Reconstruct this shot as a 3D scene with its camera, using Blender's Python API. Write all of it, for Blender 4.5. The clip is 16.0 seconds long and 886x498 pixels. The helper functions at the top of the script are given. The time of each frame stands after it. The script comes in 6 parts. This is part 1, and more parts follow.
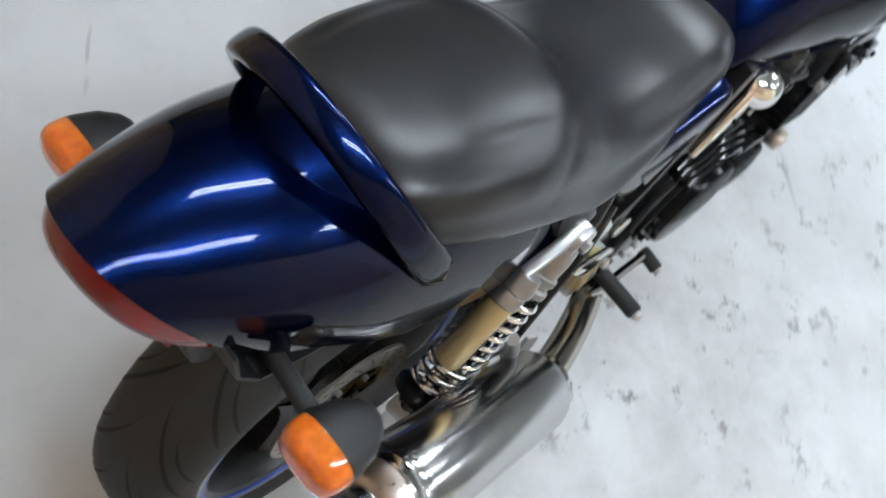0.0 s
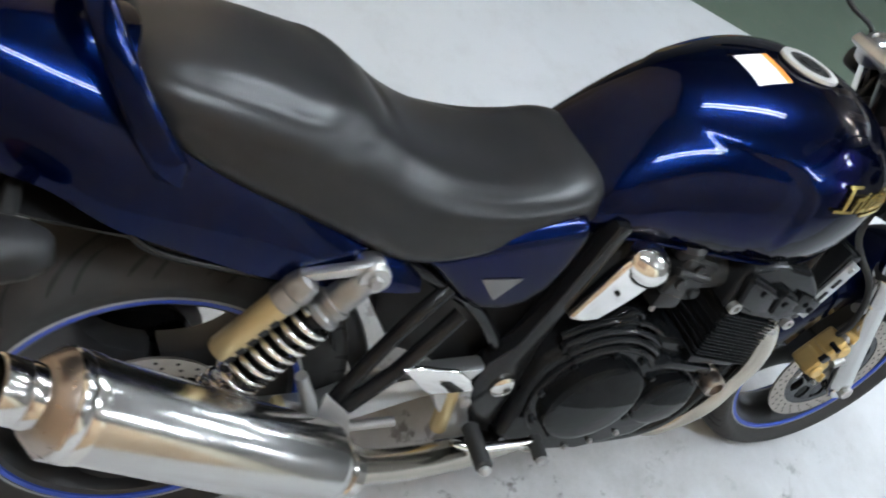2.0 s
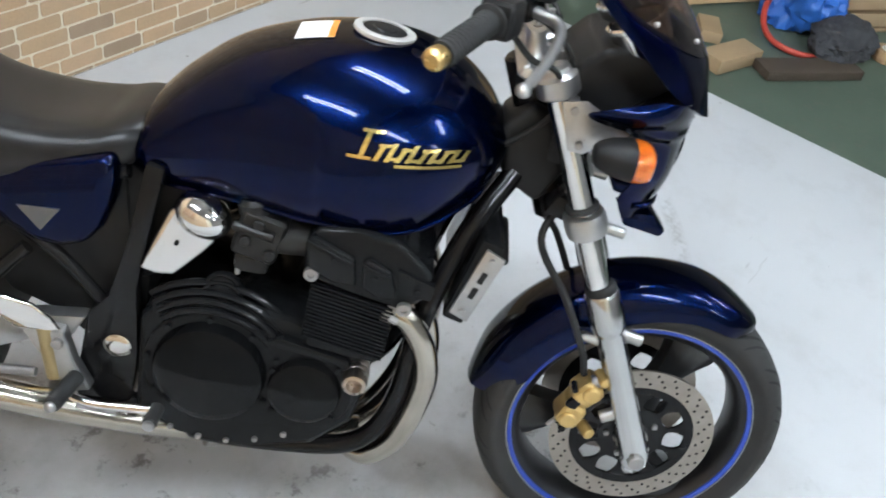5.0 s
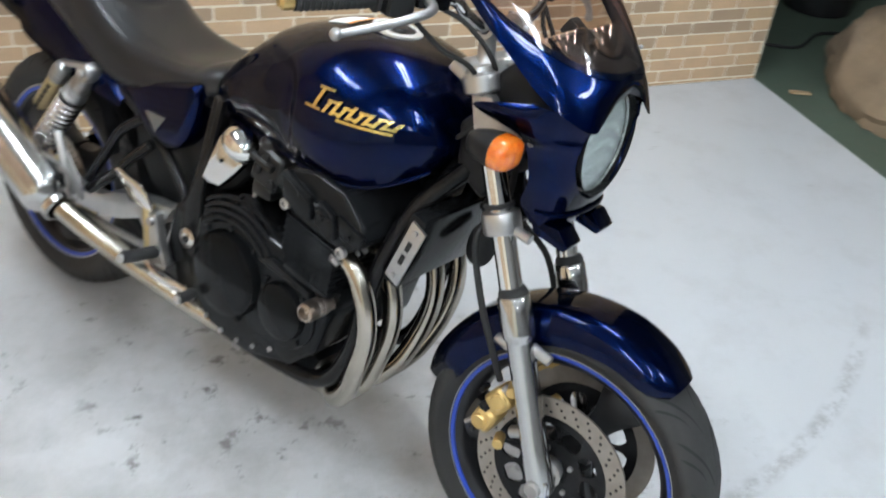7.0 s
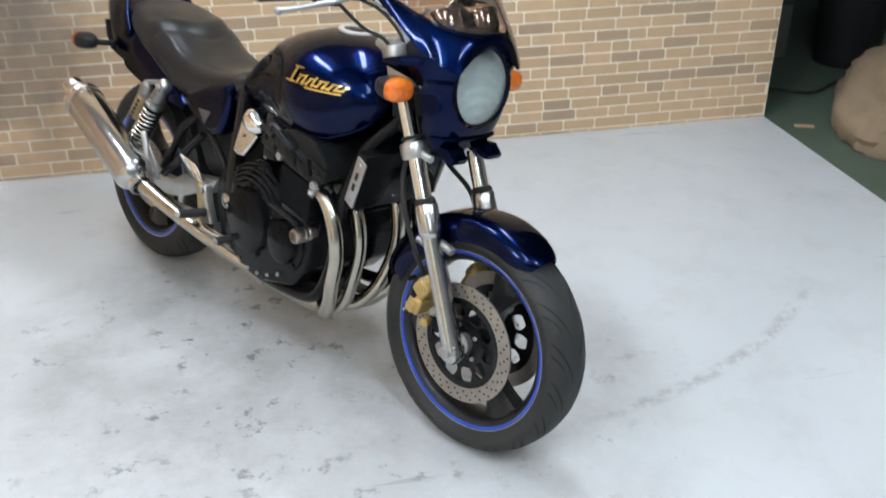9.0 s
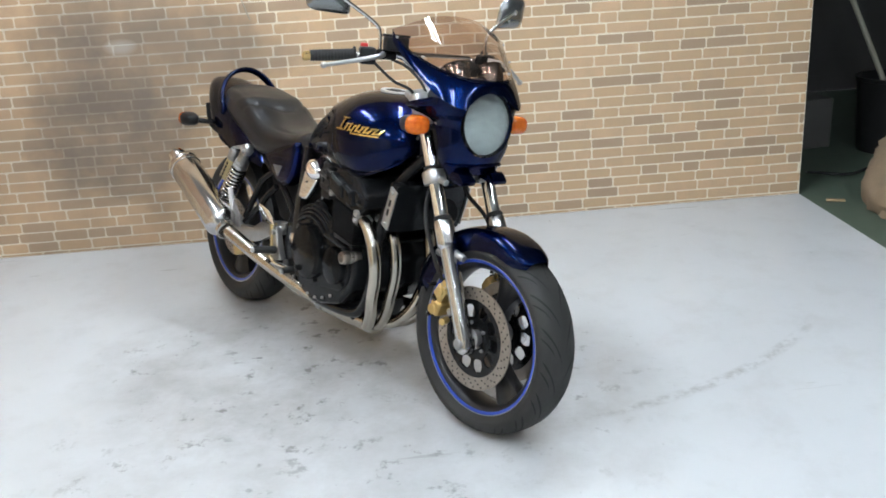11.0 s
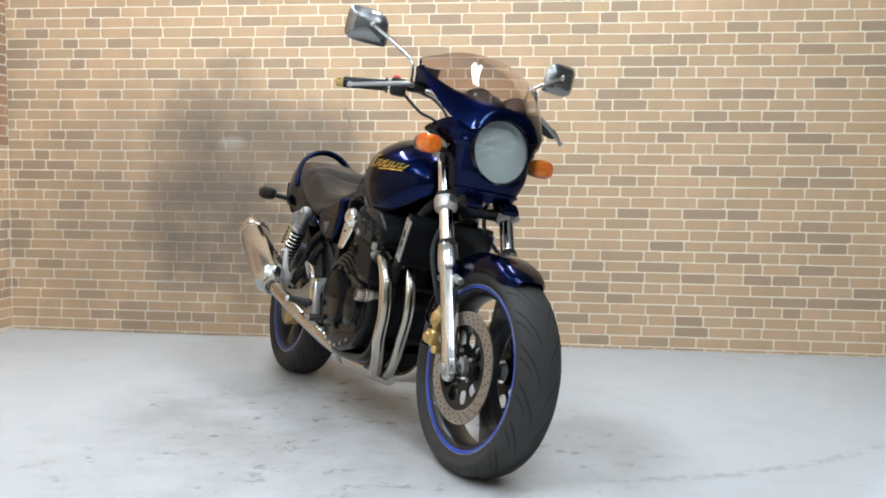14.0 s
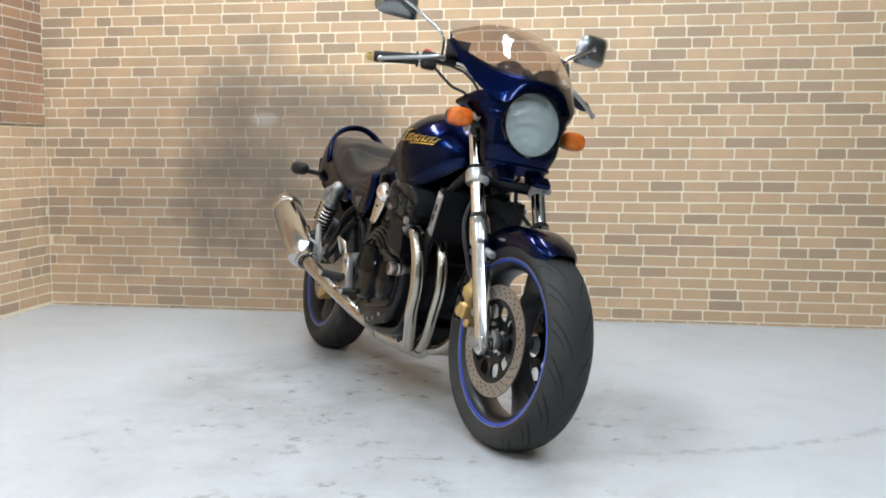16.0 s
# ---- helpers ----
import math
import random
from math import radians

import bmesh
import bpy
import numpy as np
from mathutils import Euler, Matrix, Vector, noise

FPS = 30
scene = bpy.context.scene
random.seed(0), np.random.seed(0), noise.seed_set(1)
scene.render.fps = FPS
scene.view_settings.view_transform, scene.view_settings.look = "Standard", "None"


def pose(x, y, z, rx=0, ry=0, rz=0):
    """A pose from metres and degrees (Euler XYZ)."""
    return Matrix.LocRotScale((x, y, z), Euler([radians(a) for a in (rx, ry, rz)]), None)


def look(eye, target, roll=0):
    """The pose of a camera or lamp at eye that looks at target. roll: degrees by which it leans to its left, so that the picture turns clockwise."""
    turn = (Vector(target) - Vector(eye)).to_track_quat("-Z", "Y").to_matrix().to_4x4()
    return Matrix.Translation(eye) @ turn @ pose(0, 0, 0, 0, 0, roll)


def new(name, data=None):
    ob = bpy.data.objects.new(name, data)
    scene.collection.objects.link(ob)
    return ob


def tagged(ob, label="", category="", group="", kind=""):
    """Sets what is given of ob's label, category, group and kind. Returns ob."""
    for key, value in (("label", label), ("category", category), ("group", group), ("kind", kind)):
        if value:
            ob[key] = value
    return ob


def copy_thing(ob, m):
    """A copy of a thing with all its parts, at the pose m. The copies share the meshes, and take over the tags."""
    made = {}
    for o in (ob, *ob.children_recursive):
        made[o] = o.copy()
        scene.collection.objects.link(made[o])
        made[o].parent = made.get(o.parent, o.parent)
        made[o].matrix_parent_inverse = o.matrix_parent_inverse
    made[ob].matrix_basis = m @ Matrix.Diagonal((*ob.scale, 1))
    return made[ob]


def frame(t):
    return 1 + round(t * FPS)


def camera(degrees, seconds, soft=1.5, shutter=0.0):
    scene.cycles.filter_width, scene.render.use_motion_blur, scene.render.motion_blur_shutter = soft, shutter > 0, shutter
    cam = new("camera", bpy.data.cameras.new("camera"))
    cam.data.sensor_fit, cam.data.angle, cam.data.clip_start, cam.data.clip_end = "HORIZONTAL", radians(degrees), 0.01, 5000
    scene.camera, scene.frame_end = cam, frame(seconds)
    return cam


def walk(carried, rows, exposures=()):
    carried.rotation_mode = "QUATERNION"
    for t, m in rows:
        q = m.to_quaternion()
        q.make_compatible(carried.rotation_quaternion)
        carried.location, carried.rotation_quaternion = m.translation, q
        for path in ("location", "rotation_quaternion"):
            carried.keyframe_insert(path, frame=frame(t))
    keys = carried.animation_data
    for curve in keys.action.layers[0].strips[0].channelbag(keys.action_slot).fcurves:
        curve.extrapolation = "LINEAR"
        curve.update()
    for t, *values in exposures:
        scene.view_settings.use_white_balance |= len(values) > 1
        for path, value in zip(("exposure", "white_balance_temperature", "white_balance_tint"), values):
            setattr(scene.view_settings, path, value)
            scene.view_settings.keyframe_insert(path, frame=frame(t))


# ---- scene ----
cam = camera(51.1, 16.0, soft=1.75, shutter=0.5)
PATH = [
    (0, (1.443, -0.367, 1.525), (2.206, -1.203, -0.124), 47.3),
    (0.2, (1.384, -0.393, 1.518), (2.256, -1.198, -0.093), 46.4),
    (0.5, (1.318, -0.466, 1.494), (2.295, -1.195, -0.092), 46.3),
    (0.7, (1.267, -0.504, 1.504), (2.371, -1.165, -0.028), 44.3),
    (1, (1.183, -0.588, 1.549), (2.411, -1.129, 0.066), 42.8),
    (1.5, (1.081, -0.745, 1.541), (2.456, -1.047, 0.12), 36.4),
    (2, (1.077, -0.916, 1.55), (2.499, -1.125, 0.16), 34.1),
    (2.5, (1.094, -1.141, 1.595), (2.551, -1.153, 0.225), 30.3),
    (3, (1.083, -1.34, 1.6), (2.577, -1.232, 0.274), 28.8),
    (3.5, (1.175, -1.533, 1.604), (2.611, -1.312, 0.231), 25.8),
    (4, (1.229, -1.742, 1.617), (2.647, -1.336, 0.266), 19.8),
    (4.5, (1.267, -1.987, 1.637), (2.658, -1.401, 0.324), 15.8),
    (4.7, (1.309, -2.074, 1.643), (2.68, -1.437, 0.334), 14.5),
    (7, (1.927, -3.02, 1.644), (2.545, -1.52, 0.475), 6.0),
    (7.5, (2.091, -3.254, 1.646), (2.473, -1.679, 0.474), 3.9),
    (7.9, (2.1198, -3.4321, 1.6272), (2.5266, -1.8099, 0.5304), 2.93),
    (7.9667, (2.1199, -3.4607, 1.6257), (2.5261, -1.8386, 0.5285), 2.63),
    (8, (2.12, -3.475, 1.625), (2.535, -1.842, 0.548), 2.6),
    (8.0333, (2.12, -3.4891, 1.625), (2.5424, -1.8456, 0.5665), 2.54),
    (8.1, (2.12, -3.5174, 1.625), (2.5386, -1.8751, 0.5631), 2.2),
    (8.4, (2.1205, -3.6436, 1.625), (2.5193, -1.9798, 0.5892), 0.63),
    (8.4667, (2.1208, -3.6719, 1.625), (2.514, -2.0112, 0.5822), 0.39),
    (8.5, (2.121, -3.686, 1.625), (2.51, -2.016, 0.596), 0.2),
    (8.5333, (2.123, -3.7002, 1.625), (2.5082, -2.0205, 0.61), 0.06),
    (8.6, (2.1269, -3.7287, 1.6249), (2.5073, -2.0517, 0.6037), -0.08),
    (9, (2.198, -3.891, 1.624), (2.528, -2.169, 0.662), -0.7),
    (9.5, (2.231, -4.059, 1.607), (2.468, -2.253, 0.779), -2.1),
    (9.7, (2.236, -4.131, 1.584), (2.493, -2.314, 0.788), -2.2),
    (11.9, (2.6379, -4.6109, 1.265), (2.6001, -2.6861, 0.723), -2.52),
    (11.9667, (2.6666, -4.615, 1.235), (2.6121, -2.6853, 0.7128), -2.37),
    (12, (2.681, -4.617, 1.22), (2.61, -2.683, 0.714), -2.4),
    (12.0333, (2.6951, -4.6186, 1.1988), (2.6075, -2.6802, 0.7152), -2.41),
    (12.1, (2.7234, -4.6219, 1.1565), (2.618, -2.6762, 0.7057), -2.23),
    (12.2, (2.747, -4.627, 1.082), (2.61, -2.67, 0.695), -2.0),
    (12.4, (2.752, -4.6386, 0.979), (2.5752, -2.6725, 0.6578), -1.58),
    (12.4667, (2.7533, -4.6402, 0.9577), (2.5754, -2.6744, 0.6394), -1.5),
    (12.5, (2.754, -4.641, 0.947), (2.572, -2.673, 0.64), -1.5),
    (12.5333, (2.7561, -4.6379, 0.9388), (2.5707, -2.6695, 0.6419), -1.51),
    (12.6, (2.7604, -4.6316, 0.9224), (2.5806, -2.6614, 0.6292), -1.44),
    (12.9, (2.7974, -4.5588, 0.8778), (2.6342, -2.5809, 0.6306), -1.09),
    (12.9667, (2.8065, -4.5516, 0.8719), (2.6477, -2.5742, 0.6173), -1.02),
    (13, (2.811, -4.548, 0.869), (2.651, -2.568, 0.638), -1.0),
    (13.0333, (2.815, -4.5476, 0.8665), (2.6522, -2.565, 0.6591), -0.96),
    (13.1, (2.8231, -4.5467, 0.8615), (2.6615, -2.5648, 0.6467), -0.87),
    (13.4000, (2.8496, -4.5456, 0.8442), (2.6614, -2.5624, 0.6662), 0.02),
    (13.4667, (2.8532, -4.5452, 0.8414), (2.6565, -2.5622, 0.6837), 0.27),
    (13.5, (2.855, -4.545, 0.84), (2.654, -2.562, 0.673), 0.4),
    (13.5333, (2.8563, -4.5445, 0.8387), (2.6514, -2.5619, 0.6605), 0.49),
    (13.6000, (2.8590, -4.5434, 0.8362), (2.6462, -2.5613, 0.6744), 0.67),
    (14, (2.866, -4.532, 0.828), (2.615, -2.554, 0.672), 0.6),
    (14.5, (2.868, -4.524, 0.828), (2.598, -2.552, 0.634), -0.5),
    (15, (2.865, -4.539, 0.824), (2.574, -2.569, 0.636), -0.2),
    (15.5, (2.869, -4.536, 0.821), (2.547, -2.571, 0.634), 0.2),
    (16, (2.868, -4.534, 0.823), (2.549, -2.57, 0.614), 0.1),
]
walk(cam, [(t, look(eye, target, roll)) for t, eye, target, roll in PATH])

# ---- light, world, exposure ----
world = bpy.data.worlds.new("world")
world.use_nodes = True
world.node_tree.nodes["Background"].inputs[0].default_value = (0.75, 0.8, 0.9, 1)
world.node_tree.nodes["Background"].inputs[1].default_value = 0.05
scene.world = world
scene.view_settings.exposure = 0.0
TUBE_POWER = 124.0


# ---- materials ----
def material(name, color, rough=0.5, metal=0.0, **more):
    m = bpy.data.materials.new(name)
    m.use_nodes = True
    b = m.node_tree.nodes["Principled BSDF"]
    b.inputs["Base Color"].default_value = (*color, 1)
    b.inputs["Roughness"].default_value = rough
    b.inputs["Metallic"].default_value = metal
    for key, value in more.items():
        b.inputs[key.replace("_", " ")].default_value = value
    return m


def node(m, kind, **values):
    n = m.node_tree.nodes.new(kind)
    for key, value in values.items():
        if key in ("operation", "blend_type", "data_type", "feature", "noise_dimensions"):
            n.operation = value if key == "operation" else n.operation
            if key == "blend_type":
                n.blend_type = value
            if key == "data_type":
                n.data_type = value
            if key == "feature":
                n.feature = value
        else:
            n.inputs[key.replace("_", " ")].default_value = value
    return n


def link(m, a, b):
    m.node_tree.links.new(a, b)


def ramp(m, source, stops):
    r = m.node_tree.nodes.new("ShaderNodeValToRGB")
    while len(r.color_ramp.elements) < len(stops):
        r.color_ramp.elements.new(0.5)
    for e, (p, c) in zip(r.color_ramp.elements, stops):
        e.position = p
        e.color = (*c, 1) if isinstance(c, tuple) else (c, c, c, 1)
    link(m, source, r.inputs[0])
    return r.outputs[0]


def mix(m, fac, a, b, how="MIX"):
    n = m.node_tree.nodes.new("ShaderNodeMix")
    n.data_type, n.blend_type = "RGBA", how
    for sock, v in ((n.inputs[0], fac), (n.inputs[6], a), (n.inputs[7], b)):
        if isinstance(v, bpy.types.NodeSocket):
            link(m, v, sock)
        elif isinstance(v, tuple):
            sock.default_value = (*v, 1)
        else:
            sock.default_value = v
    return n.outputs[2]


def math_node(m, op, a, b=0.0):
    n = m.node_tree.nodes.new("ShaderNodeMath")
    n.operation = op
    for sock, v in zip(n.inputs, (a, b)):
        if isinstance(v, bpy.types.NodeSocket):
            link(m, v, sock)
        else:
            sock.default_value = v
    return n.outputs[0]


def noise_tex(m, scale, detail=3.0, rough=0.55, vec=None):
    n = m.node_tree.nodes.new("ShaderNodeTexNoise")
    n.inputs["Scale"].default_value, n.inputs["Detail"].default_value, n.inputs["Roughness"].default_value = scale, detail, rough
    if vec is None:
        vec = m.node_tree.nodes.new("ShaderNodeTexCoord").outputs["Object"]
    link(m, vec, n.inputs["Vector"])
    return n.outputs[0]


def bump(m, height, strength, distance):
    n = m.node_tree.nodes.new("ShaderNodeBump")
    n.inputs["Strength"].default_value, n.inputs["Distance"].default_value = strength, distance
    link(m, height, n.inputs["Height"])
    link(m, n.outputs[0], m.node_tree.nodes["Principled BSDF"].inputs["Normal"])


def worn(m, base, scale=40.0, amount=0.35, rough=None, relief=0.0):
    """Grain and soft stains at two scales in colour and roughness."""
    b = m.node_tree.nodes["Principled BSDF"]
    big, fine = noise_tex(m, scale * 0.12, 4), noise_tex(m, scale, 5)
    c = mix(m, math_node(m, "MULTIPLY", ramp(m, big, [(0.35, 0.0), (0.7, 1.0)]), amount), base, tuple(v * 0.55 for v in base))
    c = mix(m, math_node(m, "MULTIPLY", fine, amount * 0.6), c, tuple(min(1, v * 1.35 + 0.004) for v in base))
    link(m, c, b.inputs["Base Color"])
    if rough:
        link(m, math_node(m, "MULTIPLY_ADD", fine, rough[1] - rough[0]), b.inputs["Roughness"])
        b.inputs["Roughness"].links[0].from_node.inputs[2].default_value = rough[0]
    if relief:
        bump(m, fine, 0.4, relief)
    return m


PAINT = material("blue_paint", (0.002, 0.006, 0.05), 0.26, 0.9, Coat_Weight=1.0, Coat_Roughness=0.006, Coat_IOR=1.21)
PAINT.node_tree.nodes["Principled BSDF"].inputs["Specular Tint"].default_value = (0.0, 0.02, 0.10, 1)
link(PAINT, mix(PAINT, noise_tex(PAINT, 900, 1), (0.0003, 0.0032, 0.0225), (0.0007, 0.0055, 0.038)), PAINT.node_tree.nodes["Principled BSDF"].inputs["Base Color"])
VINYL = worn(material("seat_vinyl", (0.022, 0.022, 0.023), 0.36), (0.013, 0.013, 0.0138), 420, 0.25, (0.26, 0.37), 0.0005)
CHROME = material("chrome", (0.78, 0.77, 0.75), 0.07, 1.0)
POLISHED = worn(material("polished_steel", (0.6, 0.6, 0.59), 0.2, 1.0), (0.54, 0.535, 0.525), 30, 0.35, (0.12, 0.24))
CHROME_WORN = worn(material("chrome_worn", (0.6, 0.58, 0.55), 0.15, 1.0), (0.64, 0.62, 0.59), 25, 0.25, (0.09, 0.18))
STEEL_PIPE = worn(material("header_steel", (0.5, 0.47, 0.42), 0.22, 1.0), (0.47, 0.43, 0.37), 22, 0.5, (0.13, 0.26))
ALU = worn(material("cast_aluminium", (0.55, 0.55, 0.55), 0.4, 0.9), (0.46, 0.46, 0.455), 180, 0.4, (0.22, 0.42), 0.0002)
ALU_LEG = worn(material("fork_leg_alloy", (0.4, 0.4, 0.4), 0.42, 0.9), (0.30, 0.298, 0.295), 110, 0.6, (0.25, 0.46), 0.0004)
ALU_DULL = worn(material("dull_aluminium", (0.36, 0.35, 0.34), 0.5, 0.8), (0.38, 0.37, 0.36), 120, 0.5, (0.4, 0.65), 0.0003)
ENGINE = worn(material("engine_black", (0.006, 0.006, 0.007), 0.3, 0.0, Specular_IOR_Level=0.32), (0.0080, 0.0086, 0.0094), 70, 0.7, (0.06, 0.22), 0.0010)
BLACK = worn(material("black_enamel", (0.01, 0.01, 0.011), 0.3, 0.0, Specular_IOR_Level=0.34), (0.0075, 0.0075, 0.0080), 80, 0.3, (0.10, 0.24))
PLASTIC = worn(material("black_plastic", (0.013, 0.013, 0.014), 0.5, 0.0, Specular_IOR_Level=0.36), (0.0105, 0.0105, 0.011), 300, 0.3, (0.36, 0.55), 0.0002)
RUBBER = worn(material("tyre_rubber", (0.025, 0.0245, 0.024), 0.75), (0.026, 0.0252, 0.0242), 90, 0.6, (0.5, 0.75), 0.0006)
GRIP = worn(material("grip_rubber", (0.02, 0.02, 0.02), 0.7), (0.02, 0.02, 0.02), 200, 0.3, (0.6, 0.8))
GROOVE = material("groove_black", (0.006, 0.006, 0.006), 0.9)
WHEEL = worn(material("wheel_dark", (0.03, 0.03, 0.032), 0.4, 0.3), (0.016, 0.016, 0.017), 90, 0.4, (0.25, 0.42))
STRIPE = material("blue_rim_stripe", (0.02, 0.062, 0.40), 0.35)
RIMEDGE = worn(material("rim_edge", (0.3, 0.3, 0.31), 0.4, 0.7), (0.32, 0.32, 0.33), 120, 0.4, (0.3, 0.5))
DISC = worn(material("brake_disc", (0.36, 0.33, 0.30), 0.38, 0.85), (0.33, 0.295, 0.26), 250, 0.5, (0.3, 0.5))
CARB = worn(material("carburettor_alloy", (0.07, 0.07, 0.07), 0.4, 0.6), (0.026, 0.026, 0.026), 60, 0.9, (0.2, 0.55), 0.0006)
GOLD = worn(material("gold_anodised", (0.55, 0.38, 0.14), 0.4, 0.7), (0.56, 0.39, 0.15), 120, 0.4, (0.3, 0.5))
GOLD_DULL = worn(material("gold_reservoir", (0.50, 0.41, 0.22), 0.4, 0.8), (0.52, 0.42, 0.23), 100, 0.3, (0.32, 0.48))
BRASS = worn(material("brass_cap", (0.6, 0.42, 0.17), 0.3, 0.9), (0.6, 0.42, 0.17), 120, 0.3, (0.2, 0.4))
EMBLEM = material("gilt_emblem", (0.75, 0.58, 0.2), 0.22, 1.0)
AMBER = material("amber_lens", (0.66, 0.16, 0.012), 0.12, 0.0, Coat_Weight=0.6)
AMBER.node_tree.nodes["Principled BSDF"].inputs["Subsurface Weight"].default_value = 0.25
link(AMBER, mix(AMBER, ramp(AMBER, noise_tex(AMBER, 85, 2), [(0.32, 0.0), (0.72, 1.0)]), (0.53, 0.105, 0.008), (0.70, 0.175, 0.013)), AMBER.node_tree.nodes["Principled BSDF"].inputs["Base Color"])
RED = material("red_lens", (0.15, 0.007, 0.006), 0.14, 0.0, Specular_IOR_Level=0.3, Coat_Weight=0.1)
REDKNOB = material("red_switch", (0.6, 0.02, 0.02), 0.45)
LENS = material("fluted_glass", (0.52, 0.57, 0.56), 0.14, 0.0, Transmission_Weight=0.68, IOR=1.45, Coat_Weight=0.6)
GLASS = material("clear_glass", (1, 1, 1), 0.03, 0.0, Transmission_Weight=1.0, IOR=1.45)
REFLECTOR = material("headlight_reflector", (0.55, 0.60, 0.60), 0.46, 0.85)
SMOKE = material("bronze_screen", (0.66, 0.54, 0.48), 0.02, 0.0, Transmission_Weight=1.0, IOR=1.08, Coat_Weight=1.0)
WHITE = material("white_label", (0.8, 0.8, 0.78), 0.4)
ORANGE = material("orange_print", (0.75, 0.25, 0.04), 0.45)
CAPRING = worn(material("cap_ring", (0.68, 0.68, 0.67), 0.35, 0.5), (0.7, 0.7, 0.69), 150, 0.3, (0.3, 0.45))
DIAL = material("dial_face", (0.012, 0.012, 0.013), 0.5)
SILVERTAPE = material("badge_silver", (0.14, 0.14, 0.14), 0.4, 0.7)
MIRRORBACK = worn(material("dark_chrome", (0.16, 0.165, 0.165), 0.2, 0.9), (0.30, 0.31, 0.31), 45, 0.8, (0.10, 0.35), 0.0008)
BRONZE = worn(material("slider_bronze", (0.46, 0.40, 0.35), 0.28, 1.0), (0.46, 0.40, 0.35), 100, 0.4, (0.2, 0.4))


# ---- mesh helpers ----
def part(name, bm, mat, parent=None, label="", smooth=35.0):
    me = bpy.data.meshes.new(name)
    bmesh.ops.recalc_face_normals(bm, faces=bm.faces)
    bm.to_mesh(me)
    bm.free()
    if smooth:
        me.polygons.foreach_set("use_smooth", [True] * len(me.polygons))
        me.set_sharp_from_angle(angle=radians(smooth))
    for one in mat if isinstance(mat, (list, tuple)) else [mat]:
        me.materials.append(one)
    ob = new(name, me)
    ob.parent = parent
    return tagged(ob, label)


def glide(pts, n):
    """Points on a smooth curve through pts, n per span."""
    p = [Vector(q) for q in pts]
    p = [p[0] * 2 - p[1], *p, p[-1] * 2 - p[-2]]
    out = []
    for a, b, c, d in zip(p, p[1:], p[2:], p[3:]):
        for i in range(n):
            t = i / n
            out.append(0.5 * (2 * b + (c - a) * t + (2 * a - 5 * b + 4 * c - d) * t * t + (3 * b - a - 3 * c + d) * t ** 3))
    return out + [p[-2]]


def skin(bm, rows, closed=True, ends=False):
    """Faces between rows of points; closed: each row is a ring; ends: caps."""
    vs = [[bm.verts.new(p) for p in row] for row in rows]
    n = len(rows[0])
    for a, b in zip(vs, vs[1:]):
        for i in range(n if closed else n - 1):
            bm.faces.new((a[i], a[(i + 1) % n], b[(i + 1) % n], b[i]))
    if ends:
        bm.faces.new(vs[0])
        bm.faces.new(vs[-1])
    return vs


def tube(bm, pts, r, seg=12, n=0):
    p = glide(pts, n) if n else [Vector(q) for q in pts]
    rs = r if isinstance(r, (list, tuple)) else [r] * len(p)
    if len(rs) != len(p):
        rs = [rs[0] + (rs[-1] - rs[0]) * i / (len(p) - 1) for i in range(len(p))]
    way = (p[1] - p[0]).normalized()
    side = way.orthogonal().normalized()
    rows = []
    for i, q in enumerate(p):
        w = (p[min(i + 1, len(p) - 1)] - p[max(i - 1, 0)]).normalized()
        side = (side - w * side.dot(w)).normalized()
        up = w.cross(side)
        rows.append([q + rs[i] * (math.cos(a) * side + math.sin(a) * up) for a in (2 * math.pi * k / seg for k in range(seg))])
    skin(bm, rows, True, True)
    return bm


def lathe(bm, prof, o, ax, seg=32, ends=True):
    """A turned body: rows of radius and distance along ax from o."""
    o, ax = Vector(o), Vector(ax).normalized()
    s = ax.orthogonal().normalized()
    u = ax.cross(s)
    skin(bm, [[o + ax * h + max(r, 1e-4) * (math.cos(a) * s + math.sin(a) * u) for a in (2 * math.pi * k / seg for k in range(seg))] for r, h in prof], True, ends)
    return bm


def bevelled(bm, width, seg=2):
    if width:
        es = [e for e in bm.edges if len(e.link_faces) == 2 and e.calc_face_angle(0) > 0.5]
        bmesh.ops.bevel(bm, geom=es, offset=width, segments=seg, affect="EDGES", profile=0.6)
    return bm


def prism(poly, y0, y1, bev=0.004, seg=2):
    """A plate: a polygon in x and z, from y0 to y1."""
    bm = bmesh.new()
    skin(bm, [[(x, y0, z) for x, z in poly], [(x, y1, z) for x, z in poly]], True, True)
    bmesh.ops.recalc_face_normals(bm, faces=bm.faces)
    return bevelled(bm, bev, seg)


def block(c, s, bev=0.004, turn=(0, 0, 0), seg=2):
    bm = bmesh.new()
    bmesh.ops.create_cube(bm, size=1, matrix=pose(*c, *turn) @ Matrix.Diagonal((*s, 1)))
    return bevelled(bm, bev, seg)


def rod(a, b, r, seg=14, bev=0.0):
    bm = bmesh.new()
    a, b = Vector(a), Vector(b)
    h = (b - a).length
    e = min(bev or r * 0.15, h * 0.3)
    return lathe(bm, [(r - e, 0), (r, e), (r, h - e), (r - e, h)], a, b - a, seg)


def pipe(pts, r, n=6, seg=14):
    return tube(bmesh.new(), pts, r, seg, n)


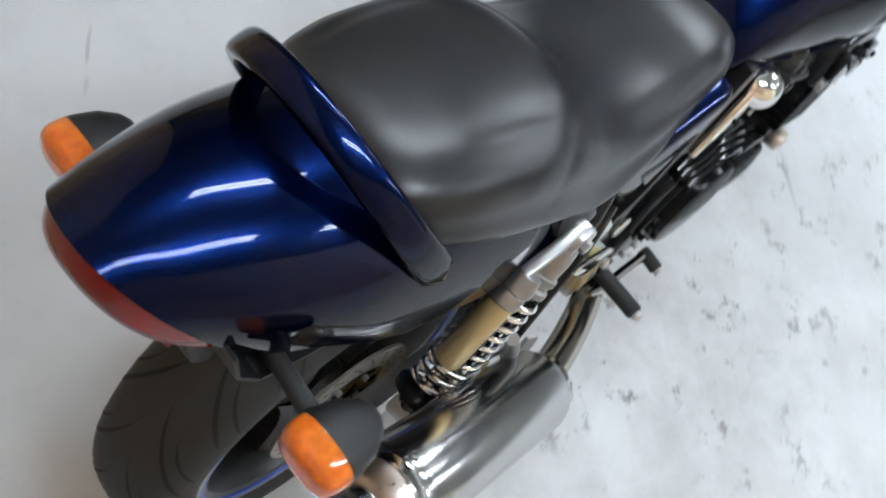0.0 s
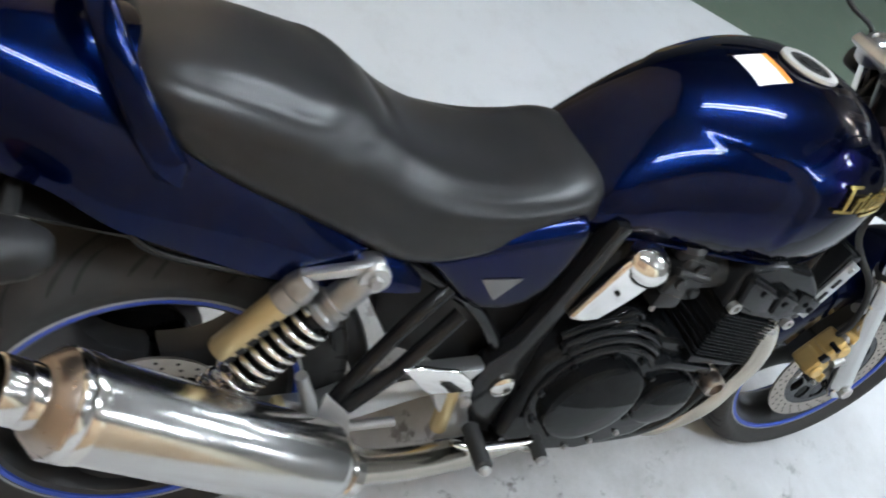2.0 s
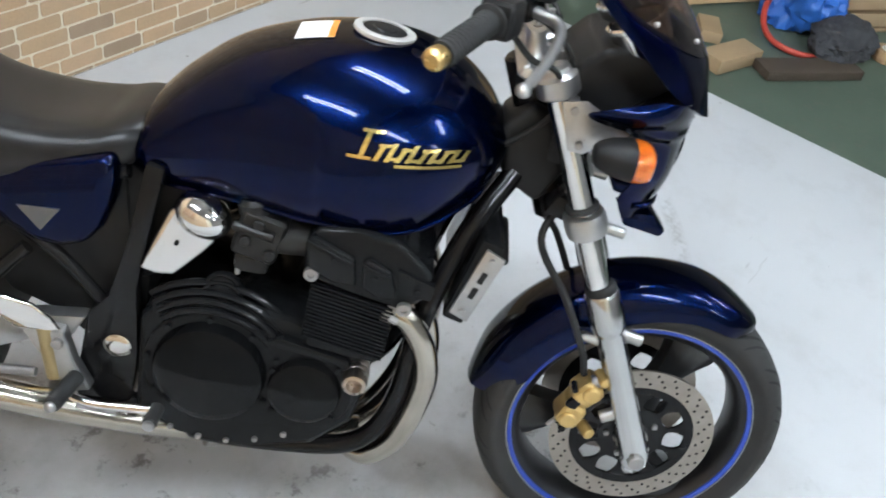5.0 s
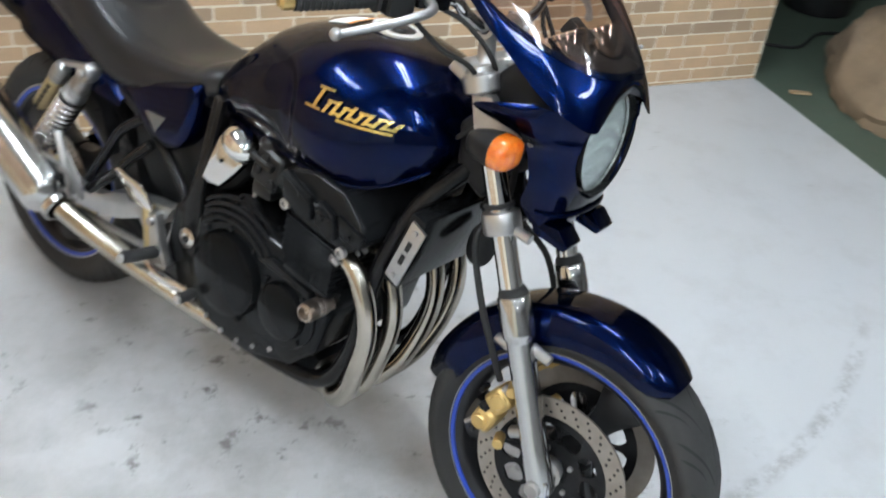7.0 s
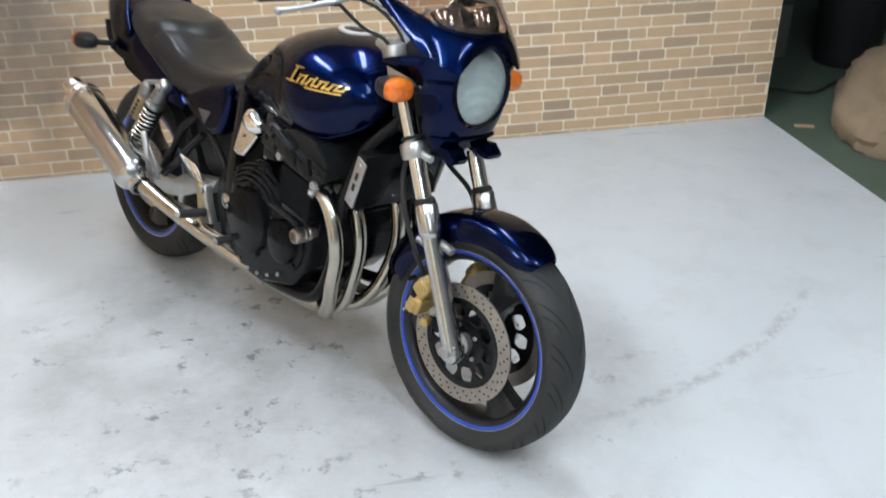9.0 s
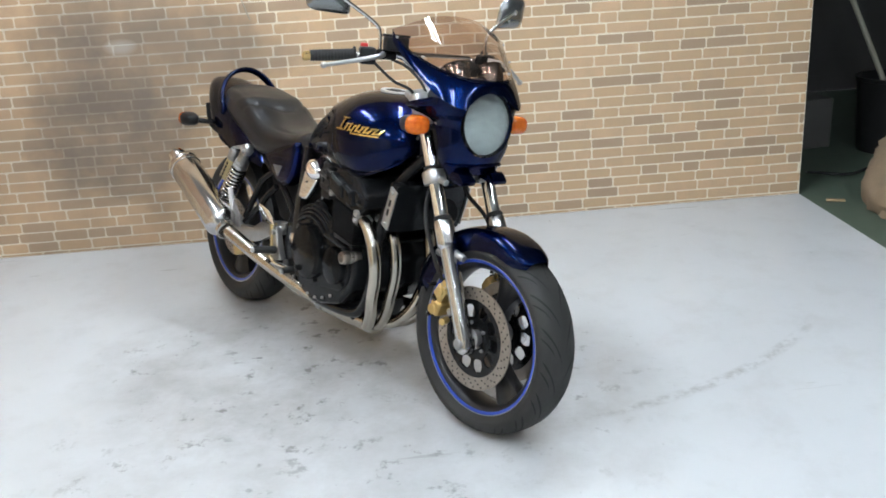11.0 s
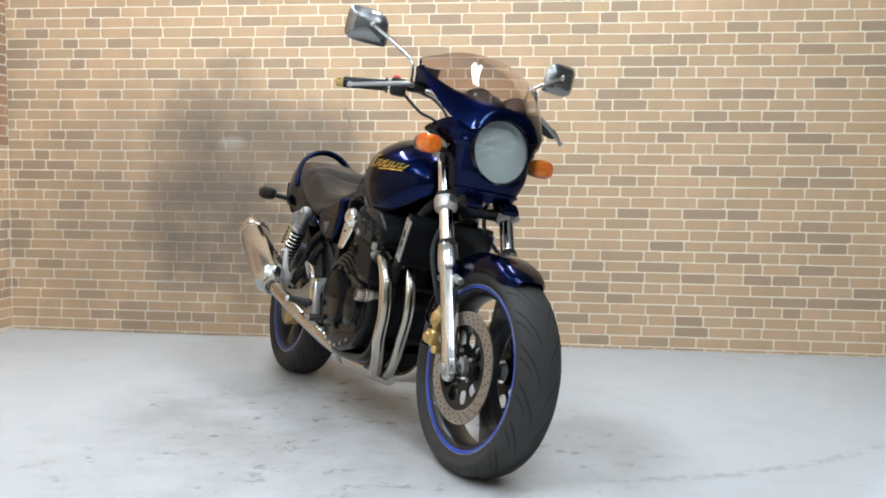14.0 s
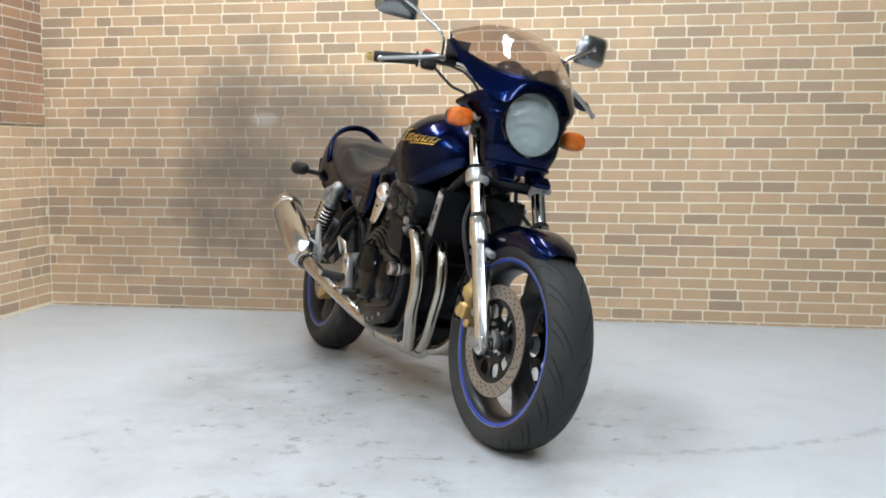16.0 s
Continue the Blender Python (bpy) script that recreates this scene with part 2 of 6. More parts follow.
def ball(c, s, seg=20, rings=12, turn=(0, 0, 0)):
    bm = bmesh.new()
    bmesh.ops.create_uvsphere(bm, u_segments=seg, v_segments=rings, radius=1, matrix=pose(*c, *turn) @ Matrix.Diagonal((*s, 1)))
    return bm


def shell(rows, thick, closed=False):
    """An open skin given thickness inwards."""
    bm = bmesh.new()
    skin(bm, rows, closed)
    bmesh.ops.recalc_face_normals(bm, faces=bm.faces)
    bmesh.ops.solidify(bm, geom=bm.faces[:], thickness=thick)
    return bm


def blend(table, x):
    """Smooth values between the rows of a table that begin with x."""
    if x <= table[0][0]:
        return table[0][1:]
    for i, (a, b) in enumerate(zip(table, table[1:])):
        if x <= b[0]:
            t = (x - a[0]) / (b[0] - a[0])
            pa, nb = table[max(i - 1, 0)], table[min(i + 2, len(table) - 1)]
            out = []
            for k in range(1, len(a)):
                ma = (b[k] - pa[k]) / max(b[0] - pa[0], 1e-6) * (b[0] - a[0])
                mb = (nb[k] - a[k]) / max(nb[0] - a[0], 1e-6) * (b[0] - a[0])
                out.append((2 * t ** 3 - 3 * t * t + 1) * a[k] + (t ** 3 - 2 * t * t + t) * ma + (3 * t * t - 2 * t ** 3) * b[k] + (t ** 3 - t * t) * mb)
            return out
    return table[-1][1:]


def spow(v, e):
    return math.copysign(abs(v) ** e, v)
for m, level in ((VINYL, 0.26), (ENGINE, 0.14), (BLACK, 0.2), (CARB, 0.3), (PLASTIC, 0.22), (RUBBER, 0.26), (GRIP, 0.26)):
    m.node_tree.nodes["Principled BSDF"].inputs["Specular IOR Level"].default_value = level

# ---- the room ----
def place(m):
    return m.node_tree.nodes.new("ShaderNodeNewGeometry").outputs["Position"]


def axis_of(m, vec, k):
    n = m.node_tree.nodes.new("ShaderNodeSeparateXYZ")
    link(m, vec, n.inputs[0])
    return n.outputs[k]


def soot(m):
    """The grey exhaust stain on the back wall: an uneven cloud with a rubbed pale spot."""
    vec = place(m)
    warp = noise_tex(m, 3.0, 4, 0.6, vec)
    x, y, z = (axis_of(m, vec, k) for k in range(3))

    def cloud(cx, cz, rx, rz, power):
        dx = math_node(m, "DIVIDE", math_node(m, "SUBTRACT", x, cx), rx)
        dz = math_node(m, "DIVIDE", math_node(m, "SUBTRACT", z, cz), rz)
        d = math_node(m, "ADD", math_node(m, "MULTIPLY", dx, dx), math_node(m, "MULTIPLY", dz, dz))
        d = math_node(m, "ADD", d, math_node(m, "MULTIPLY", math_node(m, "SUBTRACT", warp, 0.5), 1.6))
        return math_node(m, "MULTIPLY", ramp(m, d, [(0.0, 1.0), (0.35, 0.75), (1.0, 0.0)]), power)
    a = math_node(m, "MAXIMUM", cloud(1.13, 0.72, 0.58, 0.70, 0.95), cloud(1.42, 0.95, 0.62, 0.34, 0.78))
    a = math_node(m, "MAXIMUM", a, cloud(0.95, 0.50, 1.05, 0.95, 0.44))
    pale = cloud(1.215, 0.985, 0.085, 0.045, 1.0)
    near = math_node(m, "LESS_THAN", math_node(m, "ABSOLUTE", y), 0.05)
    return math_node(m, "MULTIPLY", a, near), math_node(m, "MULTIPLY", pale, near)


def brick_material(name, single, reddish=False):
    m = material(name, (0.4, 0.27, 0.15), 0.75)
    if single:
        rnd = m.node_tree.nodes.new("ShaderNodeObjectInfo").outputs["Random"]
    else:
        rnd = m.node_tree.nodes.new("ShaderNodeNewGeometry").outputs["Random Per Island"]
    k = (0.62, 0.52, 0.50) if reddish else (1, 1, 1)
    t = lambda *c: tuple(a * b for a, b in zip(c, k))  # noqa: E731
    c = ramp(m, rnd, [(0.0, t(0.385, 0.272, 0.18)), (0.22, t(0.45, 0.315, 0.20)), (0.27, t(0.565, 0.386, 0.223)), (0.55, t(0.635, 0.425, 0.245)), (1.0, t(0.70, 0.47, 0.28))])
    vec = place(m)
    c = mix(m, math_node(m, "MULTIPLY", ramp(m, noise_tex(m, 9, 4, 0.6, vec), [(0.30, 0.0), (0.72, 1.0)]), 0.60), c, t(0.47, 0.345, 0.225))
    c = mix(m, math_node(m, "MULTIPLY", ramp(m, noise_tex(m, 160, 4, 0.7, vec), [(0.45, 0.0), (0.75, 1.0)]), 0.35), c, t(0.30, 0.21, 0.13))
    dark, pale = soot(m)
    c = mix(m, dark, c, (0.145, 0.112, 0.086))
    c = mix(m, math_node(m, "MULTIPLY", pale, 0.75), c, (0.42, 0.38, 0.33))
    link(m, c, m.node_tree.nodes["Principled BSDF"].inputs["Base Color"])
    bump(m, noise_tex(m, 70, 5, 0.6, vec), 0.35, 0.002)
    return m


def mortar_material(name, k=1.0):
    m = material(name, (0.7, 0.62, 0.5), 0.8)
    vec = place(m)
    c = mix(m, noise_tex(m, 30, 4, 0.6, vec), (0.95 * k, 0.87 * k, 0.70 * k), (0.85 * k, 0.77 * k, 0.60 * k))
    dark, pale = soot(m)
    c = mix(m, dark, c, (0.185, 0.147, 0.115))
    c = mix(m, pale, c, (0.5, 0.46, 0.4))
    link(m, c, m.node_tree.nodes["Principled BSDF"].inputs["Base Color"])
    return m


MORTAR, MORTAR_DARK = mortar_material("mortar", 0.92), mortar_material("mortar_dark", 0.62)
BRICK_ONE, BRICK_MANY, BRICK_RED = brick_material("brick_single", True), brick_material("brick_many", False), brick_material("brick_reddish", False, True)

# painted floor
FLOOR = material("white_floor_paint", (0.6, 0.62, 0.64), 0.5)
vec = place(FLOOR)
c = mix(FLOOR, noise_tex(FLOOR, 0.9, 4, 0.55, vec), (0.52, 0.535, 0.555), (0.62, 0.64, 0.655))
c = mix(FLOOR, math_node(FLOOR, "MULTIPLY", ramp(FLOOR, noise_tex(FLOOR, 5, 6, 0.7, vec), [(0.5, 0.0), (0.72, 1.0)]), 0.35), c, (0.42, 0.42, 0.42))
fx, fy = axis_of(FLOOR, vec, 0), axis_of(FLOOR, vec, 1)


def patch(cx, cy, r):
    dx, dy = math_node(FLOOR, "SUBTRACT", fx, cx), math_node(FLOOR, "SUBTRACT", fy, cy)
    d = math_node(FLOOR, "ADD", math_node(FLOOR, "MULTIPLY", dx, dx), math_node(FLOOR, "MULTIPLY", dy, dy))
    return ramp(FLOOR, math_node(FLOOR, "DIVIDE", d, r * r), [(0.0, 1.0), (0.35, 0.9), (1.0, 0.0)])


# grime under the bike; the patch at (2.75, -1.75) paints the front tyre's contact shadow
grime_and_shade = math_node(FLOOR, "MAXIMUM", patch(2.05, -1.45, 0.85), math_node(FLOOR, "MULTIPLY", math_node(FLOOR, "MAXIMUM", patch(2.2, -1.9, 1.05), patch(2.75, -1.75, 0.6)), 0.6))
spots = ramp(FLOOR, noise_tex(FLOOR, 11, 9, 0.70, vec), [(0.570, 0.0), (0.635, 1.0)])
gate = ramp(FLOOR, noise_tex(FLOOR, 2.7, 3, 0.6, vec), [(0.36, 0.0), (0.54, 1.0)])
c = mix(FLOOR, math_node(FLOOR, "MULTIPLY", math_node(FLOOR, "MULTIPLY", spots, gate), grime_and_shade), c, (0.05, 0.047, 0.044))
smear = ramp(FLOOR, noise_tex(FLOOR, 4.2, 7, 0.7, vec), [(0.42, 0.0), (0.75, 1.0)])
c = mix(FLOOR, math_node(FLOOR, "MULTIPLY", math_node(FLOOR, "MULTIPLY", smear, grime_and_shade), 0.75), c, (0.24, 0.235, 0.225))
haze = math_node(FLOOR, "MULTIPLY", grime_and_shade, ramp(FLOOR, noise_tex(FLOOR, 1.6, 5, 0.65, vec), [(0.30, 0.15), (0.62, 1.0)]))
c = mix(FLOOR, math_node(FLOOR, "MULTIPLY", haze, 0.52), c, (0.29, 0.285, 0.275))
flecks = ramp(FLOOR, noise_tex(FLOOR, 21, 5, 0.65, vec), [(0.700, 0.0), (0.735, 1.0)])
c = mix(FLOOR, math_node(FLOOR, "MULTIPLY", flecks, 0.7), c, (0.15, 0.14, 0.13))
dx, dy = math_node(FLOOR, "SUBTRACT", fx, 2.711), math_node(FLOOR, "SUBTRACT", fy, -0.449)
track = math_node(FLOOR, "SQRT", math_node(FLOOR, "ADD", math_node(FLOOR, "MULTIPLY", dx, dx), math_node(FLOOR, "MULTIPLY", dy, dy)))
track = ramp(FLOOR, math_node(FLOOR, "ABSOLUTE", math_node(FLOOR, "SUBTRACT", track, 1.585)), [(0.0, 1.0), (0.012, 0.8), (0.03, 0.0)])
track = math_node(FLOOR, "MULTIPLY", track, math_node(FLOOR, "MULTIPLY", patch(3.46, -1.82, 0.62), ramp(FLOOR, noise_tex(FLOOR, 19, 5, 0.65, vec), [(0.42, 0.0), (0.60, 1.0)])))
c = mix(FLOOR, math_node(FLOOR, "MULTIPLY", track, 0.5), c, (0.17, 0.165, 0.16))
scuffs = FLOOR.node_tree.nodes.new("ShaderNodeMapping")
scuffs.inputs["Rotation"].default_value, scuffs.inputs["Scale"].default_value = (0, 0, 0.5), (1.0, 7.0, 1.0)
link(FLOOR, vec, scuffs.inputs[0])
c = mix(FLOOR, math_node(FLOOR, "MULTIPLY", ramp(FLOOR, noise_tex(FLOOR, 2.3, 3, 0.5, scuffs.outputs[0]), [(0.705, 0.0), (0.73, 1.0)]), 0.5), c, (0.28, 0.28, 0.28))
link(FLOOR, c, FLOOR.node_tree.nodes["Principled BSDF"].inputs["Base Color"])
rn = FLOOR.node_tree.nodes.new("ShaderNodeMapRange")
link(FLOOR, noise_tex(FLOOR, 7, 5, 0.6, vec), rn.inputs[0])
rn.inputs[3].default_value, rn.inputs[4].default_value = 0.32, 0.6
link(FLOOR, rn.outputs[0], FLOOR.node_tree.nodes["Principled BSDF"].inputs["Roughness"])
bump(FLOOR, noise_tex(FLOOR, 60, 5, 0.6, vec), 0.12, 0.002)

GREEN = material("green_floor_paint", (0.07, 0.12, 0.075), 0.55)
vec = place(GREEN)
c = mix(GREEN, noise_tex(GREEN, 3, 5, 0.6, vec), (0.062, 0.088, 0.064), (0.100, 0.135, 0.100))
c = mix(GREEN, math_node(GREEN, "MULTIPLY", ramp(GREEN, noise_tex(GREEN, 18, 6, 0.7, vec), [(0.52, 0.0), (0.7, 1.0)]), 0.5), c, (0.12, 0.115, 0.09))
link(GREEN, c, GREEN.node_tree.nodes["Principled BSDF"].inputs["Base Color"])
PLASTER = worn(material("grey_plaster", (0.28, 0.275, 0.27), 0.8), (0.28, 0.275, 0.27), 12, 0.3, (0.7, 0.9), 0.001)
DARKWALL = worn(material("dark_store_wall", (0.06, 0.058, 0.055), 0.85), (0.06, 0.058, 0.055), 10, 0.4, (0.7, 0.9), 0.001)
CEIL = worn(material("ceiling_paint", (0.24, 0.24, 0.24), 0.8), (0.25, 0.25, 0.25), 6, 0.2, (0.7, 0.9))
EDGE = 4.545
HIGH_Z = 2.75


def setting(name, bm, mat, label, smooth=0):
    ob = part(name, bm, mat, None, label, smooth)
    return tagged(ob, kind="structure")


setting("floor", block((EDGE / 2, -3.75, -0.05), (EDGE, 7.5, 0.10), 0), FLOOR, "white painted concrete floor with grimy tyre marks and a painted contact shadow")
setting("floor_green", block(((EDGE + 9) / 2, -2.5, -0.052), (9 - EDGE, 10.0, 0.10), 0), GREEN, "worn green painted concrete floor")
wall_back = setting("wall_back", block((EDGE / 2 - 0.0, 0.062, HIGH_Z / 2), (EDGE, 0.12, HIGH_Z), 0.0), MORTAR, "tan brick-patterned back wall with a soot stain")
wall_side = setting("wall_side", block((-0.062, -3.70, HIGH_Z / 2), (0.12, 7.64, HIGH_Z), 0.0), MORTAR, "tan brick-patterned side wall")
setting("wall_front", block((4.5, -7.56, HIGH_Z / 2), (9.3, 0.12, HIGH_Z), 0.0), PLASTER, "plain plastered wall")
setting("wall_right", block((9.06, -2.5, HIGH_Z / 2), (0.12, 10.0, HIGH_Z), 0.0), PLASTER, "plain plastered wall")
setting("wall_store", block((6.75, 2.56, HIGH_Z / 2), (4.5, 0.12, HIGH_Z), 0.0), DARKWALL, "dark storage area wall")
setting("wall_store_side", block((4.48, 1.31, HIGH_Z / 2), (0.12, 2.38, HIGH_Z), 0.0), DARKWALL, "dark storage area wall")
setting("ceiling", block((4.45, -2.5, HIGH_Z + 0.06), (9.3, 10.3, 0.12), 0.0), CEIL, "plain grey ceiling")

# ceiling lamps
TUBE = material("lamp_tube", (1, 1, 1), 0.4)
TUBE.node_tree.nodes["Principled BSDF"].inputs["Emission Color"].default_value = (0.86, 0.96, 1.06, 1)
TUBE.node_tree.nodes["Principled BSDF"].inputs["Emission Strength"].default_value = TUBE_POWER
LAMPBODY = material("lamp_body", (0.75, 0.75, 0.74), 0.45)


def ceiling_lamp():
    lampbox = tagged(part("ceiling_lamp", block((0, 0, -0.03), (1.24, 0.20, 0.06), 0.008), LAMPBODY), "white twin-tube fluorescent ceiling lamp", "ceiling lamp", "ceiling lamps")
    for y in (-0.055, 0.055):
        part("lamp_tube", rod((-0.585, y, -0.085), (0.585, y, -0.085), 0.016, 12), TUBE, lampbox, "glowing fluorescent tube")
        for e in (-1, 1):
            part("lamp_socket", block((e * 0.60, y, -0.075), (0.02, 0.04, 0.05), 0.004), LAMPBODY, lampbox)
    return lampbox


first = ceiling_lamp()
LAMPS = [(1.27, -1.30, 90), (2.93, -1.25, 90), (1.27, -3.70, 90), (2.93, -3.70, 90), (4.6, -3.7, 90), (2.1, -6.0, 90)]
first.matrix_basis = pose(LAMPS[0][0], LAMPS[0][1], HIGH_Z - 0.001, 0, 0, LAMPS[0][2])
for x, y, a in LAMPS[1:]:
    copy_thing(first, pose(x, y, HIGH_Z - 0.001, 0, 0, a))

# ---- the motorcycle: x ahead, y to its left, z up, in its own frame ----
bike = tagged(new("motorcycle"), "dark blue naked motorcycle leaning on its side stand", "motorcycle")
bike.empty_display_size = 0.2
bike.matrix_basis = pose(1.7923, -0.763, 0.0, -10.5, 0, -56.49)
FRONT, REAR = Vector((1.488, 0, 0.294)), Vector((0.004, -0.034, 0.306))


def wheel(name, c, radius, half, rim_r, crown, rim_half):
    w = part(name, lathe(bmesh.new(), [(0.03, -rim_half * 0.6), (0.034, -rim_half * 0.55), (0.034, rim_half * 0.55), (0.03, rim_half * 0.6)], c, (0, 1, 0), 28), WHEEL, bike, "dark cast wheel with a blue rim stripe")
    # tyre
    bm = bmesh.new()
    prof = []
    for i in range(25):
        a = -1.0 + 2 * i / 24
        r = radius - (radius - rim_r - 0.012) * abs(a) ** 2.6 * 0.9
        y = half * math.sin(a * 1.45) / math.sin(1.45) if abs(a) < 0.92 else half * (1 - (abs(a) - 0.92) * 0.9) * math.copysign(1, a)
        prof.append((r, y))
    prof = [(rim_r - 0.004, -rim_half), *prof, (rim_r - 0.004, rim_half)]
    lathe(bm, prof, c, (0, 1, 0), 96, False)
    tyre = part("tyre", bm, RUBBER, w, "worn black road tyre with curved tread grooves", 60)
    # tread grooves, following the tyre's crown
    bm = bmesh.new()

    def crown_point(a, ang, lift):
        r = radius - (radius - rim_r - 0.012) * abs(a) ** 2.6 * 0.9 + lift
        y = half * math.sin(a * 1.45) / math.sin(1.45) * 1.002
        return c + Vector((r * math.cos(ang), y, r * math.sin(ang)))
    for k in range(18):
        for side in (-1, 1):
            base = 2 * math.pi * (k + 0.25 * side) / 18
            for wide, a0, a1, sweep, shift in ((0.0105, 0.04, 0.78, 0.62, 0.0), (0.0070, 0.35, 0.84, 0.3, 0.2)):
                rows = []
                for i in range(15):
                    f = i / 14
                    a = side * (a0 + (a1 - a0) * f)
                    ang = base - shift + sweep * (f ** 0.55) * 0.8
                    hw = wide * 0.5 / radius * min(1, 4 * f + 0.15, 4 * (1 - f) + 0.3)
                    rows.append([crown_point(a, ang - hw, 0.0009), crown_point(a, ang + hw, 0.0009)])
                skin(bm, rows, False)
    part("tread_groove", bm, GROOVE, w, "", 0)
    # rim: barrel, flanges, stripe on both sides
    rh = rim_half
    bm = lathe(bmesh.new(), [(rim_r - 0.006, -rh), (rim_r - 0.020, -rh + 0.006), (rim_r - 0.032, -rh * 0.6), (rim_r - 0.035, 0), (rim_r - 0.032, rh * 0.6),
                             (rim_r - 0.020, rh - 0.006), (rim_r - 0.006, rh), (rim_r + 0.004, rh - 0.004), (rim_r + 0.004, -rh + 0.004), (rim_r - 0.006, -rh)], c, (0, 1, 0), 96, False)
    rim = part("rim", bm, WHEEL, w)
    for s in (-1, 1):
        part("rim_stripe", lathe(bmesh.new(), [(rim_r - 0.0035, s * (rh - 0.001)), (rim_r - 0.0045, s * (rh + 0.002)), (rim_r - 0.0115, s * (rh + 0.0005)), (rim_r - 0.0125, s * (rh - 0.003))], c, (0, 1, 0), 96, False), STRIPE, w, "blue rim stripe")
        part("rim_edge", lathe(bmesh.new(), [(rim_r + 0.0045, s * (rh - 0.006)), (rim_r + 0.004, s * (rh + 0.002)), (rim_r - 0.003, s * (rh + 0.0026)), (rim_r - 0.0035, s * (rh - 0.002))], c, (0, 1, 0), 96, False), RIMEDGE, w, "scuffed bare metal rim edge")
    return w


def spokes(w, c, rim_r, first, hub, y_hub, y_rim, more=0.0):
    for k in range(3):
        a = first + k * 2 * math.pi / 3
        rows = []
        for i in range(9):
            f = i / 8
            r = hub * 0.85 + (rim_r - 0.028 - hub * 0.85) * f
            half = more + 0.046 - 0.022 * math.sin(math.pi * min(f * 1.1, 1)) + 0.010 * f * f
            d = y_hub + (y_rim - y_hub) * f
            o = c + Vector((math.cos(a) * r, 0, math.sin(a) * r))
            t = Vector((-math.sin(a), 0, math.cos(a)))
            rows.append([o + t * half * math.cos(q) + Vector((0, d * spow(math.sin(q), 0.6), 0)) for q in (2 * math.pi * j / 14 for j in range(14))])
        bm = bmesh.new()
        skin(bm, rows, True, True)
        part("spoke", bm, WHEEL, w)


def disc(w, c, r0, r1, y, holes=28):
    sg = math.copysign(1, y)
    d = part("brake_disc", lathe(bmesh.new(), [(r0, y - 0.0022), (r1, y - 0.0022), (r1, y + 0.0022), (r0, y + 0.0022), (r0, y - 0.0022)], c, (0, 1, 0), 72, False), DISC, w, "drilled steel brake disc with surface rust")
    bm = bmesh.new()
    for k in range(holes):
        for j, rr in enumerate((0.25, 0.52, 0.78)):
            a = 2 * math.pi * (k + j * 0.33) / holes
            r = r0 + (r1 - r0) * rr
            bmesh.ops.create_circle(bm, cap_ends=True, segments=8, radius=0.0032, matrix=Matrix.Translation(c + Vector((math.cos(a) * r, y + sg * 0.0026, math.sin(a) * r))) @ pose(0, 0, 0, 90, 0, 0))
    part("disc_hole", bm, GROOVE, w, "", 0)
    # carrier: a dished plate with round windows
    ring = lambda ra, rb, yy: lathe(bmesh.new(), [(ra, yy - 0.003), (rb, yy - 0.003), (rb, yy + 0.003), (ra, yy + 0.003), (ra, yy - 0.003)], c, (0, 1, 0), 48, False)  # noqa: E731
    wide = r0 - 0.036
    carrier = part("disc_carrier", ring(0.034, 0.036 + wide * 0.34, y - sg * 0.006), BLACK, w)
    part("carrier_rim", ring(r0 - wide * 0.20, r0 + 0.003, y - sg * 0.002), BLACK, w)
    arms, ri, ro = 10, 0.036 + wide * 0.30, r0 - wide * 0.16
    for k in range(arms):
        a = 2 * math.pi * (k + 0.5) / arms
        bm = bmesh.new()
        rows = []
        for i in range(9):
            f = i / 8
            r = ri + (ro - ri) * f
            half = r * math.pi / arms - 0.5 * (ro - ri) * math.sqrt(max(0.0, 1 - (2 * f - 1) ** 2)) * 0.92
            half = max(0.0035, half)
            o, t = c + Vector((math.cos(a) * r, y - sg * (0.006 - 0.004 * f), math.sin(a) * r)), Vector((-math.sin(a), 0, math.cos(a)))
            rows.append([o + t * half + Vector((0, 0.003, 0)), o - t * half + Vector((0, 0.003, 0)), o - t * half - Vector((0, 0.003, 0)), o + t * half - Vector((0, 0.003, 0))])
        skin(bm, rows, True, True)
        part("carrier_arm", bm, BLACK, w, "", 0)
    for k in range(5):
        a = 2 * math.pi * (k + 0.5) / 5
        o = c + Vector((math.cos(a) * 0.048, y - sg * 0.003, math.sin(a) * 0.048))
        part("bolt", rod(o, o + Vector((0, sg * 0.007, 0)), 0.0055, 8), ALU_DULL, w)
    return d


front_wheel = wheel("front_wheel", FRONT, 0.2965, 0.071, 0.237, 0.06, 0.050)
spokes(front_wheel, FRONT, 0.237, 1.15, 0.036, 0.026, 0.036)
for s in (-1, 1):
    disc(front_wheel, FRONT, 0.118, 0.156, s * 0.070)
    part("axle_cap", lathe(bmesh.new(), [(0.020, s * 0.05), (0.024, s * 0.056), (0.030, s * 0.082), (0.022, s * 0.086), (0.013, s * 0.086), (0.012, s * 0.070)], FRONT, (0, 1, 0), 28), ALU_DULL, front_wheel)
rear_wheel = wheel("rear_wheel", REAR, 0.310, 0.080, 0.228, 0.085, 0.065)
spokes(rear_wheel, REAR, 0.226, 0.45, 0.05, 0.035, 0.045, 0.018)
part("sprocket", lathe(bmesh.new(), [(0.030, 0.078), (0.098, 0.078), (0.103, 0.081), (0.098, 0.084), (0.030, 0.084), (0.030, 0.078)], REAR, (0, 1, 0), 52, False), ALU_DULL, rear_wheel, "steel chain sprocket")
